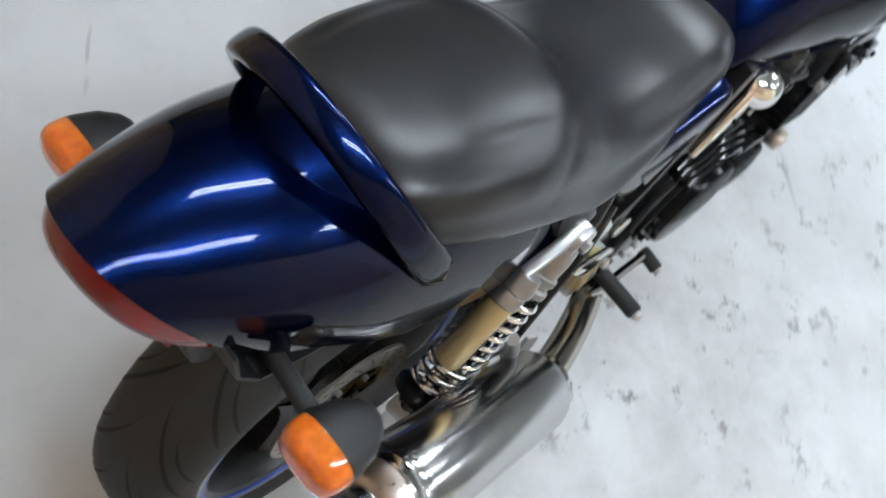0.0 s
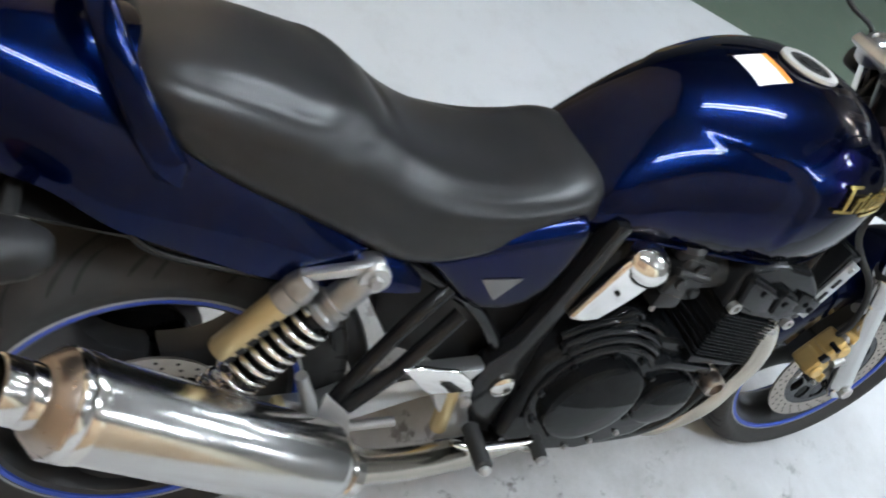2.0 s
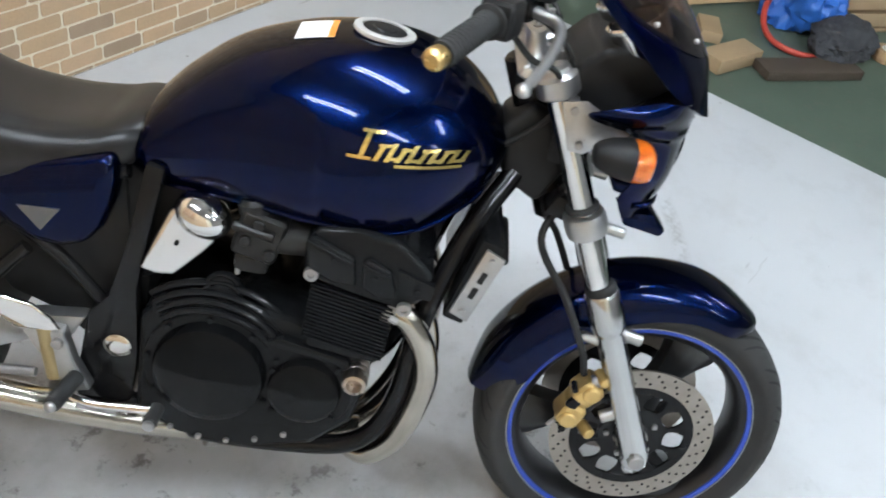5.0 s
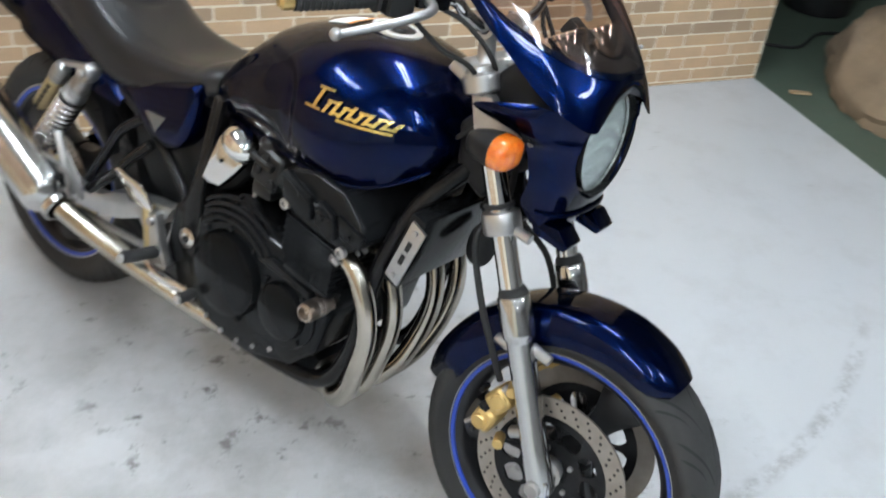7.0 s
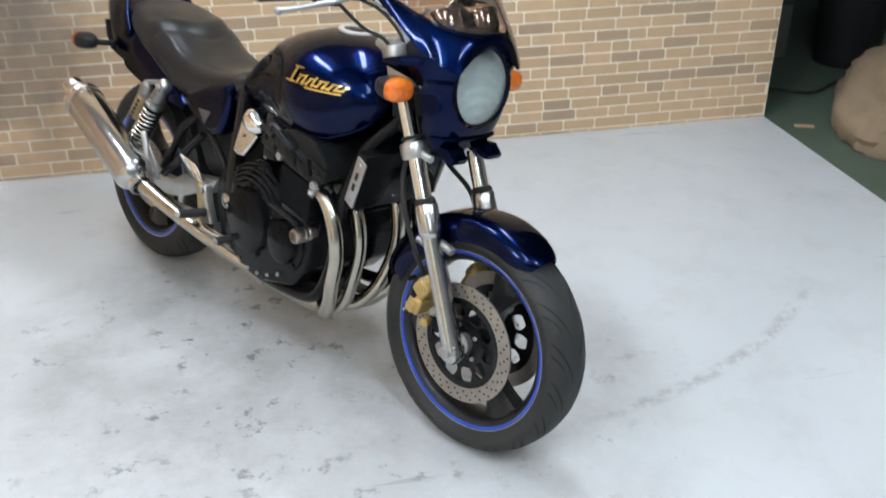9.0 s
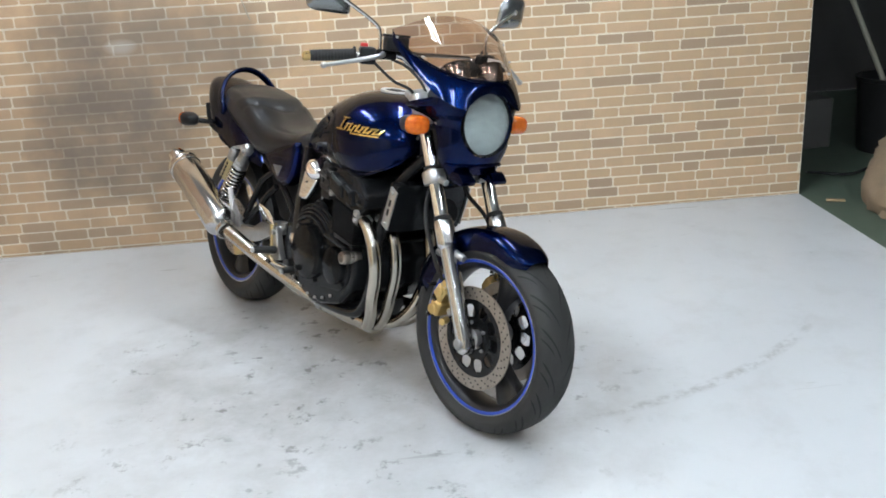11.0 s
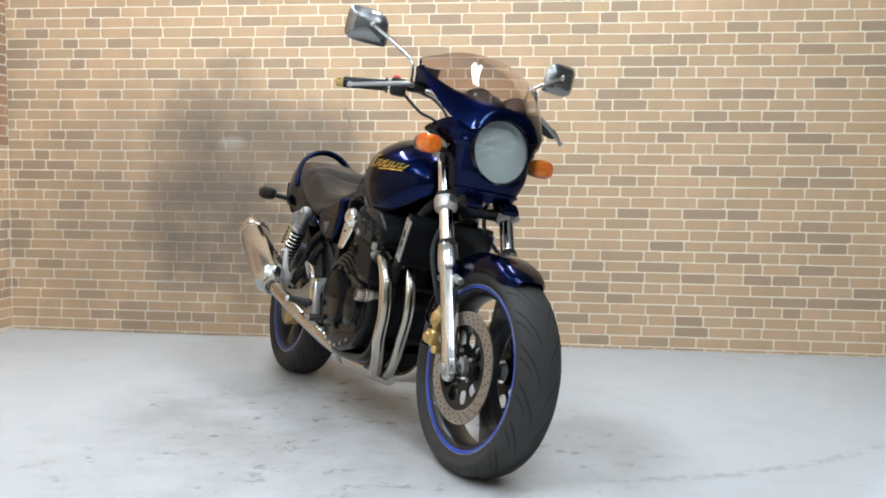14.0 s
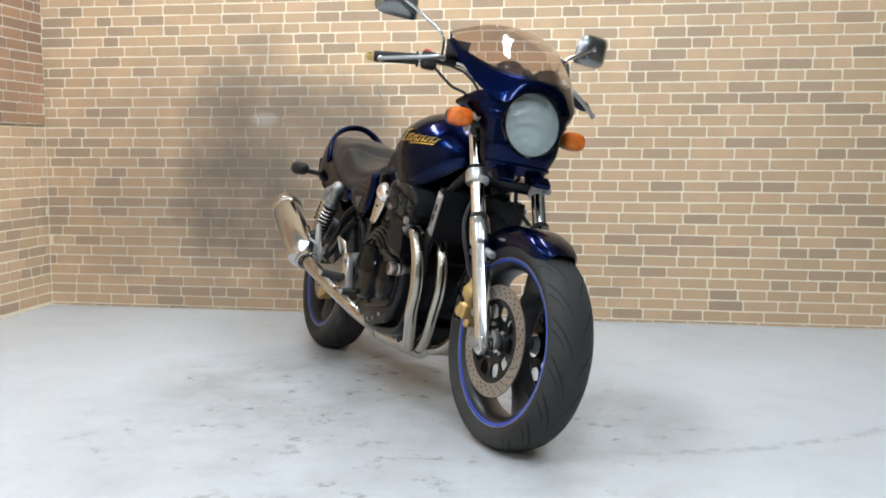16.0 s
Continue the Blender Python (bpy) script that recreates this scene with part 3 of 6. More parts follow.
part("sprocket_carrier", lathe(bmesh.new(), [(0.026, 0.045), (0.080, 0.050), (0.085, 0.062), (0.080, 0.076), (0.026, 0.076)], REAR, (0, 1, 0), 40, False), BLACK, rear_wheel)
disc(rear_wheel, REAR, 0.075, 0.118, -0.072, 22)


# fork
def fork_at(z, y=0.0, off=0.0):
    return Vector((1.487 - 0.456 * (z - 0.295) + off, y, z))


steering = part("fork", prism([(1.215, 0.735), (1.285, 0.715), (1.30, 0.745), (1.235, 0.772)], -0.085, 0.085, 0.01), BLACK, bike, "telescopic front fork with polished lower legs")
for s in (-1, 1):
    y = 0.104 * s
    part("inner_tube", rod(fork_at(0.55, y), fork_at(0.955, y), 0.0215, 28), CHROME, steering, "chromed fork tube")
    axis = (fork_at(0.9, y) - fork_at(0.3, y)).normalized()
    o = fork_at(0.268, y, 0.003)
    part("lower_leg", lathe(bmesh.new(), [(0.016, -0.004), (0.024, 0.004), (0.027, 0.03), (0.0255, 0.10), (0.0255, 0.30), (0.0265, 0.305), (0.0305, 0.312), (0.0310, 0.320), (0.0310, 0.352), (0.0300, 0.360), (0.0300, 0.384), (0.0275, 0.388)], o, axis, 32), POLISHED, steering, "brushed aluminium fork lower leg")
    part("dust_seal", lathe(bmesh.new(), [(0.0222, 0.384), (0.0272, 0.386), (0.0272, 0.394), (0.0245, 0.400), (0.0222, 0.403)], o, axis, 28), GRIP, steering, "black rubber dust seal")
    part("axle_clamp", prism([(1.470, 0.268), (1.482, 0.254), (1.508, 0.252), (1.520, 0.268), (1.514, 0.305), (1.480, 0.316)], y - 0.019, y + 0.023, 0.006, 3), POLISHED, steering)
    part("axle_nut", rod((1.493, y, 0.285), (1.493, y + s * 0.034, 0.285), 0.016, 10), ALU_DULL, steering)
    part("fender_lug", rod(fork_at(0.535, y - s * 0.012, 0.02), fork_at(0.525, y - s * 0.012, 0.058), 0.011, 12), ALU, steering)
    part("fender_lug", rod(fork_at(0.52, y, -0.02), fork_at(0.525, y, -0.052), 0.010, 12), ALU, steering)
    part("caliper_lug", rod(fork_at(0.44, y, -0.018), fork_at(0.43, y, -0.05), 0.012, 12), ALU, steering)
    part("caliper_lug", rod(fork_at(0.37, y, -0.016), fork_at(0.355, y, -0.05), 0.012, 12), ALU, steering)
    part("lower_clamp", lathe(bmesh.new(), [(0.024, 0), (0.033, 0.002), (0.035, 0.008), (0.035, 0.034), (0.033, 0.040), (0.024, 0.042)], fork_at(0.722, y), axis, 28), ALU, steering)
    part("clamp_bolt", rod(fork_at(0.742, y + s * 0.004, 0.02), fork_at(0.735, y + s * 0.004, 0.062), 0.010, 10), ALU, steering)
    part("fork_bushing", lathe(bmesh.new(), [(0.022, 0), (0.0275, 0.001), (0.0275, 0.008), (0.022, 0.010)], fork_at(0.764, y), axis, 24), GRIP, steering)
    part("fork_cap", lathe(bmesh.new(), [(0.030, 0), (0.034, 0.004), (0.034, 0.030), (0.026, 0.036), (0.024, 0.044), (0.016, 0.047), (0.013, 0.040)], fork_at(0.945, y), axis, 28), ALU, steering)
    # calliper
    o = fork_at(0.382, s * 0.090, -0.084)
    cal = part("brake_caliper", block(o, (0.032, 0.052, 0.104), 0.010, (0, 28, 0), 3), GOLD, bike, "gold four-piston brake caliper")
    tilt = Vector((math.sin(radians(28)), 0, math.cos(radians(28))))
    for k in (-1, 1):
        part("caliper_lobe", block(o + tilt * 0.029 * k + Vector((-0.004 * k, s * 0.006, 0)), (0.046, 0.054, 0.050), 0.014, (0, 28 + 8 * k, 0), 3), GOLD, cal)
        part("bleed_screw", rod(o + tilt * 0.05 * k + Vector((-0.012, s * 0.02, 0)), o + tilt * 0.064 * k + Vector((-0.016, s * 0.024, 0)), 0.0045, 8), ALU_DULL, cal)
    part("pad_spring", block(o + Vector((-0.012, s * 0.026, 0.004)), (0.020, 0.012, 0.022), 0.003, (0, 28, 0)), BLACK, cal)
    for k in (-1, 1):
        q = o + Vector((0.031 * k * math.sin(radians(28)), s * 0.028, 0.031 * k))
        part("piston_cap", rod(q, q + Vector((0, s * 0.010, 0)), 0.0165, 20, 0.004), GOLD, cal)
    part("pad_pin", rod(o + Vector((-0.02, s * 0.02, 0.045)), o + Vector((-0.02, s * 0.045, 0.045)), 0.006, 8), BLACK, cal)
    for k in (-1, 1):
        q = o + Vector((0.022, 0, 0.06 * k))
        part("caliper_ear", rod(q, q + Vector((0.012, s * 0.030, 0)), 0.011, 12), GOLD, cal)
    part("bridge_bolt", rod(o + Vector((-0.022, s * 0.01, -0.048)), o + Vector((-0.022, s * 0.042, -0.048)), 0.007, 6), BLACK, cal)
    part("brake_hose", pipe([o + Vector((-0.005, s * 0.01, 0.06)), fork_at(0.50, s * 0.118, -0.055), fork_at(0.60, s * 0.122, -0.062), fork_at(0.68, s * 0.075, -0.085), fork_at(0.76, s * 0.05, -0.02), fork_at(0.86, s * 0.06, 0.03)], 0.0065), GRIP, bike, "black rubber brake hose")
part("upper_clamp", prism([(1.118, 0.968), (1.214, 0.926), (1.226, 0.944), (1.130, 0.988)], -0.122, 0.122, 0.009, 3), ALU, steering)
part("steering_stem", rod((1.245, 0, 0.70), (1.135, 0, 0.965), 0.03, 24), BLACK, steering)
part("stem_nut", rod((1.168, 0, 0.962), (1.16, 0, 0.985), 0.016, 6), ALU, steering)

# front mudguard
rows = []
for i in range(45):
    f = i / 44
    a = radians(57.5 + (172.5 - 57.5) * f)
    end = min(1.0, math.sqrt(min(1.0, 9 * f)) + 0.10, 7 * (1 - f) + 0.1)
    rr = 0.327 + 0.004 * math.sin(math.pi * f) - 0.010 * (1 - min(1, 5 * f)) - 0.004 * f
    half = 0.072 * (0.55 + 0.45 * min(1, end))
    drop = (0.016 + 0.020 * math.sin(math.pi * min(1, max(0, (f - 0.05) / 0.95))) + 0.036 * f * f) * (0.45 + 0.55 * end)
    row = []
    for j in range(19):
        u = -1 + 2 * j / 18
        q = u * 1.75
        y = half * (math.sin(min(abs(q), 1.35)) * 1.02) * math.copysign(1, u)
        r = rr - 0.030 * (abs(u) ** 2.2) - drop * max(0, abs(u) - 0.45) / 0.55
        row.append(FRONT + Vector((r * math.cos(a), y, r * math.sin(a))))
    rows.append(row)
front_guard = part("front_mudguard", shell(rows, 0.003), PAINT, bike, "glossy dark blue front mudguard", 60)
# the bars are turned a little to the left
for turned in (front_wheel, front_guard):
    turned.matrix_basis = Matrix.Translation(FRONT) @ pose(0, 0, 0, 0, 0, 2.1) @ Matrix.Translation(-FRONT)

# tank
TANK = [(0.556, 0.770, 0.694, 0.108), (0.580, 0.806, 0.690, 0.126), (0.622, 0.851, 0.690, 0.142), (0.69, 0.903, 0.693, 0.159), (0.76, 0.934, 0.696, 0.179),
        (0.84, 0.954, 0.697, 0.200), (0.92, 0.960, 0.696, 0.208), (1.00, 0.950, 0.700, 0.192), (1.055, 0.928, 0.722, 0.165), (1.10, 0.893, 0.752, 0.128), (1.13, 0.855, 0.785, 0.085), (1.142, 0.835, 0.812, 0.045)]


def tank_point(x, s):
    """s from 0 at the lower edge to 1 at the crest, of the right side as positive width."""
    top, bot, hw = blend(TANK, x)
    mid = bot + (top - bot) * 0.42
    if s < 0.35:
        f = s / 0.35
        y, z = hw * (0.90 + 0.10 * math.sin(f * math.pi / 2)), bot + (mid - bot) * f
        y -= 0.012 * (1 - f) ** 3
    else:
        q = (s - 0.35) / 0.65 * math.pi / 2
        y, z = hw * spow(math.cos(q), 0.86), mid + (top - mid) * spow(math.sin(q), 0.98)
    d = math.hypot(max(0.0, (x - 0.795) / 0.07), max(0.0, (z - 0.828 + 0.25 * max(0.0, 0.68 - x)) / 0.060))
    knee = max(0.0, min(1.0, (1.0 - d) / 0.26))
    knee = knee * knee * (3 - 2 * knee)
    low = min(1.0, max(0.0, (z - 0.705) / 0.10))
    return y - 0.006 * knee * low * low * (3 - 2 * low) * min(1.0, max(0.0, (x - 0.556) / 0.05)), z


def tank_at(x, z, lift=0.0):
    """The tank's right side at a height."""
    s0, s1 = 0.0, 1.0
    for _ in range(30):
        s = (s0 + s1) / 2
        if tank_point(x, s)[1] < z:
            s0 = s
        else:
            s1 = s
    return Vector((x, -tank_point(x, s0)[0] - lift, z))


bm = bmesh.new()
rows = []
for i in range(111):
    x = 0.556 + (1.142 - 0.556) * i / 110
    half = [tank_point(x, k / 44) for k in range(45)]
    ring = [(x, -y, z) for y, z in half] + [(x, y * (1 - 0.13 * max(0.0, min(1.0, (0.90 - x) / 0.30))), z) for y, z in half[-2::-1]]
    ring += [(x, half[0][0] * 0.85, half[0][1] + 0.012), (x, -half[0][0] * 0.85, half[0][1] + 0.012)]
    rows.append(ring)
skin(bm, rows, True, True)
tank = part("fuel_tank", bm, PAINT, bike, "glossy dark blue metallic fuel tank", 50)
for s in (-1, 1):
    seam = [(x, s * (tank_point(x, 0.0)[0] + 0.0015) * (1 if s < 0 else 1 - 0.13 * max(0.0, min(1.0, (0.90 - x) / 0.30))), tank_point(x, 0.0)[1] + 0.001) for x in [0.575 + 0.535 * k / 30 for k in range(31)]]
    part("tank_seam", tube(bmesh.new(), seam, 0.0038, 8), PAINT, tank)
top = lambda x, y: next(z for z in [blend(TANK, x)[0] - 0.35 * y * y / 0.2])  # noqa: E731
part("cap_ring", lathe(bmesh.new(), [(0.046, -0.004), (0.050, 0.000), (0.0495, 0.005), (0.044, 0.007), (0.036, 0.006), (0.036, -0.002)], (0.917, -0.004, 0.9585), (0.08, 0, 1), 40), CAPRING, tank, "silver filler cap ring")
part("filler_cap", lathe(bmesh.new(), [(0.036, 0.0), (0.035, 0.0045), (0.020, 0.006), (0.018, 0.0085), (0.012, 0.009)], (0.917, -0.004, 0.9585), (0.08, 0, 1), 36), PLASTIC, tank, "black filler cap")
lab = bmesh.new()
rows = []
for i in range(7):
    x = 0.785 + 0.060 * i / 6
    row = []
    for j in range(8):
        y = -0.054 + 0.076 * j / 7
        s0 = 0.5
        best = min((abs(tank_point(x, 0.5 + 0.5 * k / 200)[0] - abs(y)), k) for k in range(201))[1]
        row.append((x, y, tank_point(x, 0.5 + 0.5 * best / 200)[1] + 0.0016))
    rows.append(row)
skin(lab, rows, False)
label = part("warning_label", lab, WHITE, tank, "white paper label on the tank")
lab = bmesh.new()
skin(lab, [[(x, y, z + 0.0008) for x, y, z in row[:8]] for row in rows[5:]], False)
part("label_stripe", lab, ORANGE, tank, "orange printed stripe")
# gilt emblem of slanted strokes, on both sides
for s in (-1, 1):
    bm = bmesh.new()

    def stroke(x0, x1, z0, z1, lean, wide):
        pts = []
        for f in (0.0, 0.25, 0.5, 0.75, 1.0):
            for e in (-0.5, 0.5):
                x = x0 + (x1 - x0) * f + lean * f + wide * e
                z = z0 + (z1 - z0) * f
                q = tank_at(x, z, 0.002)
                pts.append(Vector((q.x, q.y * -s, q.z)))
        skin(bm, [[pts[2 * i], pts[2 * i + 1]] for i in range(5)], False)
    for x, h in ((0.914, 0.040), (0.936, 0.024), (0.952, 0.026), (0.967, 0.021), (0.982, 0.025), (0.998, 0.019), (1.013, 0.021), (1.028, 0.017), (1.043, 0.018), (1.058, 0.015)):
        stroke(x, x, 0.834, 0.834 + h, 0.012, 0.0072)
    for x0, x1, z in ((0.896, 0.930, 0.837), (0.965, 1.062, 0.829), (0.914, 0.946, 0.873), (0.940, 0.962, 0.856), (0.956, 0.972, 0.839), (0.972, 0.990, 0.852), (0.986, 1.004, 0.838), (1.002, 1.020, 0.852), (1.018, 1.034, 0.838), (1.034, 1.050, 0.850), (1.048, 1.066, 0.837)):
        skin(bm, [[Vector((q.x, q.y * -s, q.z)) for q in (tank_at(x, z - 0.0022, 0.0026), tank_at(x, z + 0.0022, 0.0026))] for x in [x0 + (x1 - x0) * k / 10 for k in range(11)]], False)
    bmesh.ops.recalc_face_normals(bm, faces=bm.faces)
    bmesh.ops.solidify(bm, geom=bm.faces[:], thickness=-0.004)
    part("emblem", bm, EMBLEM, tank, "raised gilt emblem of slanted strokes", 0)

# seat
def lean_of(x):
    """The seat and the tail sit a little to the right of the tank's middle."""
    f = min(1.0, max(0.0, (x - 0.25) / 0.45))
    return -0.018 * (1 - f * f * (3 - 2 * f))


SEAT = [(-0.112, 0.842, 0.826, 0.052), (-0.102, 0.862, 0.818, 0.084), (-0.075, 0.881, 0.800, 0.114), (-0.02, 0.885, 0.772, 0.136), (0.04, 0.881, 0.744, 0.147), (0.11, 0.868, 0.716, 0.154), (0.16, 0.855, 0.694, 0.157), (0.20, 0.836, 0.676, 0.158),
        (0.245, 0.808, 0.656, 0.159), (0.30, 0.785, 0.648, 0.157), (0.36, 0.771, 0.656, 0.153), (0.43, 0.763, 0.674, 0.146), (0.50, 0.768, 0.693, 0.139), (0.538, 0.779, 0.701, 0.133), (0.566, 0.783, 0.708, 0.120), (0.583, 0.781, 0.716, 0.100), (0.594, 0.772, 0.726, 0.072), (0.599, 0.758, 0.740, 0.032)]


def seat_ring(x, n=72):
    top_z, bot_z, hw = blend(SEAT, x)
    mid = bot_z + (top_z - bot_z) * 0.46
    dish = math.exp(-((x - 0.40) / 0.12) ** 2)
    belly = 0.07 + 0.07 * math.exp(-((x - 0.27) / 0.16) ** 2)
    ring = []
    for j in range(n):
        q = 2 * math.pi * j / n
        c, s = math.cos(q), math.sin(q)
        if s >= 0:
            y, z = hw * (1 - belly) * spow(c, 0.70), mid + (top_z - mid) * spow(s, 0.80)
            z -= 0.008 * max(0.0, 1 - (abs(y) / (0.7 * hw)) ** 2) * dish
            z -= 0.0032 * math.exp(-((abs(y) / hw - 0.68) / 0.05) ** 2) * max(0.0, min(1.0, (x + 0.06) / 0.03, (0.50 - x) / 0.1))
            z -= 0.0050 * math.exp(-((x - 0.235 + 0.9 * y * y / hw) / 0.011) ** 2)
            z += 0.0040 * math.exp(-((x - 0.19 + 0.9 * y * y / hw) / 0.022) ** 2)
        else:
            v = -s
            y = hw * math.copysign(1, c) * spow(abs(c), 0.32) * (1 - belly * (1 - math.sin(min(1.0, v * 1.5) * math.pi / 2)))
            z = mid - (mid - bot_z) * spow(v, 0.75)
        ring.append((x, y + lean_of(x), z))
    return ring


bm = bmesh.new()
skin(bm, [seat_ring(-0.112 + (0.599 + 0.112) * (0.5 - 0.5 * math.cos(math.pi * i / 150))) for i in range(151)], True, True)
seat = part("seat", bm, VINYL, bike, "black vinyl dual seat with a stepped pillion", 60)

# tail: top, foot of the arch, half width there, lower edge, half width there
TAIL = [(-0.337, 0.886, 0.800, 0.078, 0.742, 0.094), (-0.29, 0.890, 0.792, 0.094, 0.742, 0.110), (-0.21, 0.890, 0.780, 0.112, 0.736, 0.127), (-0.12, 0.879, 0.765, 0.128, 0.708, 0.141), (-0.02, 0.860, 0.735, 0.139, 0.676, 0.150), (0.09, 0.820, 0.700, 0.143, 0.640, 0.153), (0.20, 0.735, 0.665, 0.143, 0.622, 0.152), (0.28, 0.680, 0.640, 0.141, 0.612, 0.148), (0.31, 0.645, 0.628, 0.138, 0.608, 0.143)]


def tail_row(x):
    top_z, arch_z, arch_w, low_z, low_w = blend(TAIL, x)
    row = []
    for k in (-1, 1):
        side = []
        for j in range(31):
            q = math.pi / 2 * j / 30
            side.append((low_w * spow(math.cos(q), 0.91), low_z + (top_z + 0.006 - low_z) * spow(math.sin(q), 0.91)))
        side = [(k * y, z) for y, z in side]
        row += side if k < 0 else side[-2::-1]
    rake = 0.72 * max(0.0, min(1.0, (-0.09 - x) / 0.247)) ** 1.3
    return [(x + rake * (top_z - z), y + lean_of(x), z) for y, z in row]


rows = [tail_row(-0.337 + 0.647 * i / 56) for i in range(57)]
tail = part("tail_cowl", shell(rows, 0.0035), PAINT, bike, "glossy dark blue tail cowl", 55)
# lamp under the tail's edge
edge = [Vector(p) for p in rows[0]]
edge = [p for p in edge if p.z > 0.800]
rows = []
for i, p in enumerate(edge):
    u = 2 * i / (len(edge) - 1) - 1
    row = []
    for j in range(9):
        f = j / 8
        drop = 0.058 * (1 - 0.55 * abs(u) ** 3)
        row.append(p + Vector((0.006 - 0.024 * math.sin(math.pi * (0.05 + 0.62 * f)) * (1 - 0.5 * abs(u) ** 4) + 0.022 * f, p.y * -0.04 * f, -0.006 - drop * f)))
    rows.append(row)
part("tail_lamp", shell(rows, 0.018), RED, bike, "dark red tail lamp lens", 60)
part("lamp_housing", block((-0.255, -0.018, 0.800), (0.09, 0.10, 0.07), 0.02), PLASTIC, bike)


# grab rail: a flat cast hoop that widens into its feet
def hoop(k):
    """k from -1 to 1 along the hoop: middle of the band, and its half width."""
    a = abs(k)
    x, z = -0.140 + 0.100 * a ** 2.2, 0.937 - 0.172 * a ** 2.0
    return Vector((x, math.copysign((0.147 if k < 0 else 0.122) * math.sin(min(1.0, a) * math.pi / 2) ** 1.05, k) - 0.006, z)), 0.0165 + 0.006 * a ** 3


rows = []
for i in range(49):
    k = -1 + 2 * i / 48
    p, w = hoop(k)
    q = hoop(min(1, k + 0.02))[0] - hoop(max(-1, k - 0.02))[0]
    q.normalize()
    ahead = Vector((1, 0, 0.42)).normalized()
    out = q.cross(ahead).normalized()
    if out.z < -0.2 or (out.z < 0.2 and out.y * k < 0):
        out = -out
    end = math.sqrt(max(0.02, 1 - max(0.0, (abs(k) - 0.93) / 0.07) ** 2))
    rows.append([p + ahead * (w * end * spow(math.cos(a), 0.7)) + out * (0.0095 * spow(math.sin(a), 0.7)) for a in (2 * math.pi * j / 20 for j in range(20))])
bm = bmesh.new()
skin(bm, rows, True, True)
bmesh.ops.recalc_face_normals(bm, faces=bm.faces)
part("grab_rail", bm, PAINT, bike, "blue painted cast pillion grab rail", 50)
# under-tail and number plate carrier
part("inner_mudguard", shell([[(x, y - 0.018, z - 0.5 * y * y) for y in (-0.11, -0.09, -0.05, 0, 0.05, 0.09, 0.11)] for x, z in ((-0.26, 0.79), (-0.25, 0.74), (-0.22, 0.70), (-0.17, 0.685), (-0.10, 0.67), (0.0, 0.65), (0.12, 0.615), (0.20, 0.56), (0.24, 0.46))], 0.004), PLASTIC, bike, "black plastic inner rear mudguard")
part("plate_carrier", prism([(-0.262, 0.78), (-0.232, 0.78), (-0.205, 0.64), (-0.22, 0.62), (-0.242, 0.64), (-0.26, 0.72)], -0.063, 0.027, 0.006), PLASTIC, bike, "black plastic plate carrier")
part("reflector", block((-0.249, -0.018, 0.67), (0.010, 0.05, 0.03), 0.003, (0, 12, 0)), RED, bike, "small red reflector")
for s in (-1, 1):
    part("seat_rail", pipe([(0.16, s * 0.142, 0.640), (0.145, s * 0.150, 0.616), (0.02, s * 0.155, 0.645), (-0.055, s * 0.155, 0.668), (-0.085, s * 0.145, 0.695)], 0.0055), BLACK, bike, "thin black luggage rail")


def indicator(c, ahead, s):
    """A lamp on a stalk; ahead: 1 for a front one."""
    c = Vector(c)
    st = part("indicator", rod(c + Vector((-0.012 * ahead, -s * 0.020, -0.004)), c + Vector((-0.025 * ahead, -s * 0.115, -0.012)), 0.010, 12), GRIP, bike, "amber indicator with a black bowl on a rubber stalk")
    bm = bmesh.new()
    rows = []
    for h, w, t in ((-0.058, 0.012, 0.012), (-0.051, 0.021, 0.018), (-0.033, 0.032, 0.024), (-0.010, 0.037, 0.0275), (0.0, 0.038, 0.0285)):
        rows.append([c + Vector((ahead * h, w * spow(math.cos(a), 0.75), t * spow(math.sin(a), 0.75))) for a in (2 * math.pi * k / 28 for k in range(28))])
    skin(bm, rows, True, True)
    part("bowl", bm, PLASTIC, st, "black plastic bowl", 50)
    bm = bmesh.new()
    rows = []
    for h, k in ((-0.001, 1.0), (0.010, 0.99), (0.020, 0.93), (0.026, 0.80), (0.029, 0.55), (0.030, 0.2)):
        rows.append([c + Vector((ahead * h, 0.038 * k * spow(math.cos(a), 0.75), 0.0285 * k * spow(math.sin(a), 0.75))) for a in (2 * math.pi * k2 / 28 for k2 in range(28))])
    skin(bm, rows, True, True)
    part("lens", bm, AMBER, st, "amber plastic lens", 50)


for s in (-1, 1):
    indicator((-0.222, s * 0.192 - 0.028, 0.722 - 0.009 * (s + 1)), -1, s)
    indicator((1.300, s * 0.194 - 0.008, 0.902), 1, s)

# side covers
for s in (-1, 1):
    poly = [(0.285, 0.664), (0.36, 0.690), (0.45, 0.715), (0.548, 0.742), (0.550, 0.700), (0.543, 0.655), (0.528, 0.610), (0.504, 0.576), (0.464, 0.561), (0.418, 0.564), (0.378, 0.586), (0.332, 0.630)]
    y0, y1 = (-0.090, -0.158) if s < 0 else (0.080, 0.132)
    bm = prism(poly, y0, y1, 0.028, 6)
    sc = part("side_cover", bm, PAINT, bike, "glossy dark blue side cover", 60)
    part("badge", prism([(0.398, 0.634), (0.466, 0.638), (0.434, 0.594)], y1, y1 + s * 0.003, 0.001), SILVERTAPE, sc, "small silver triangular badge")

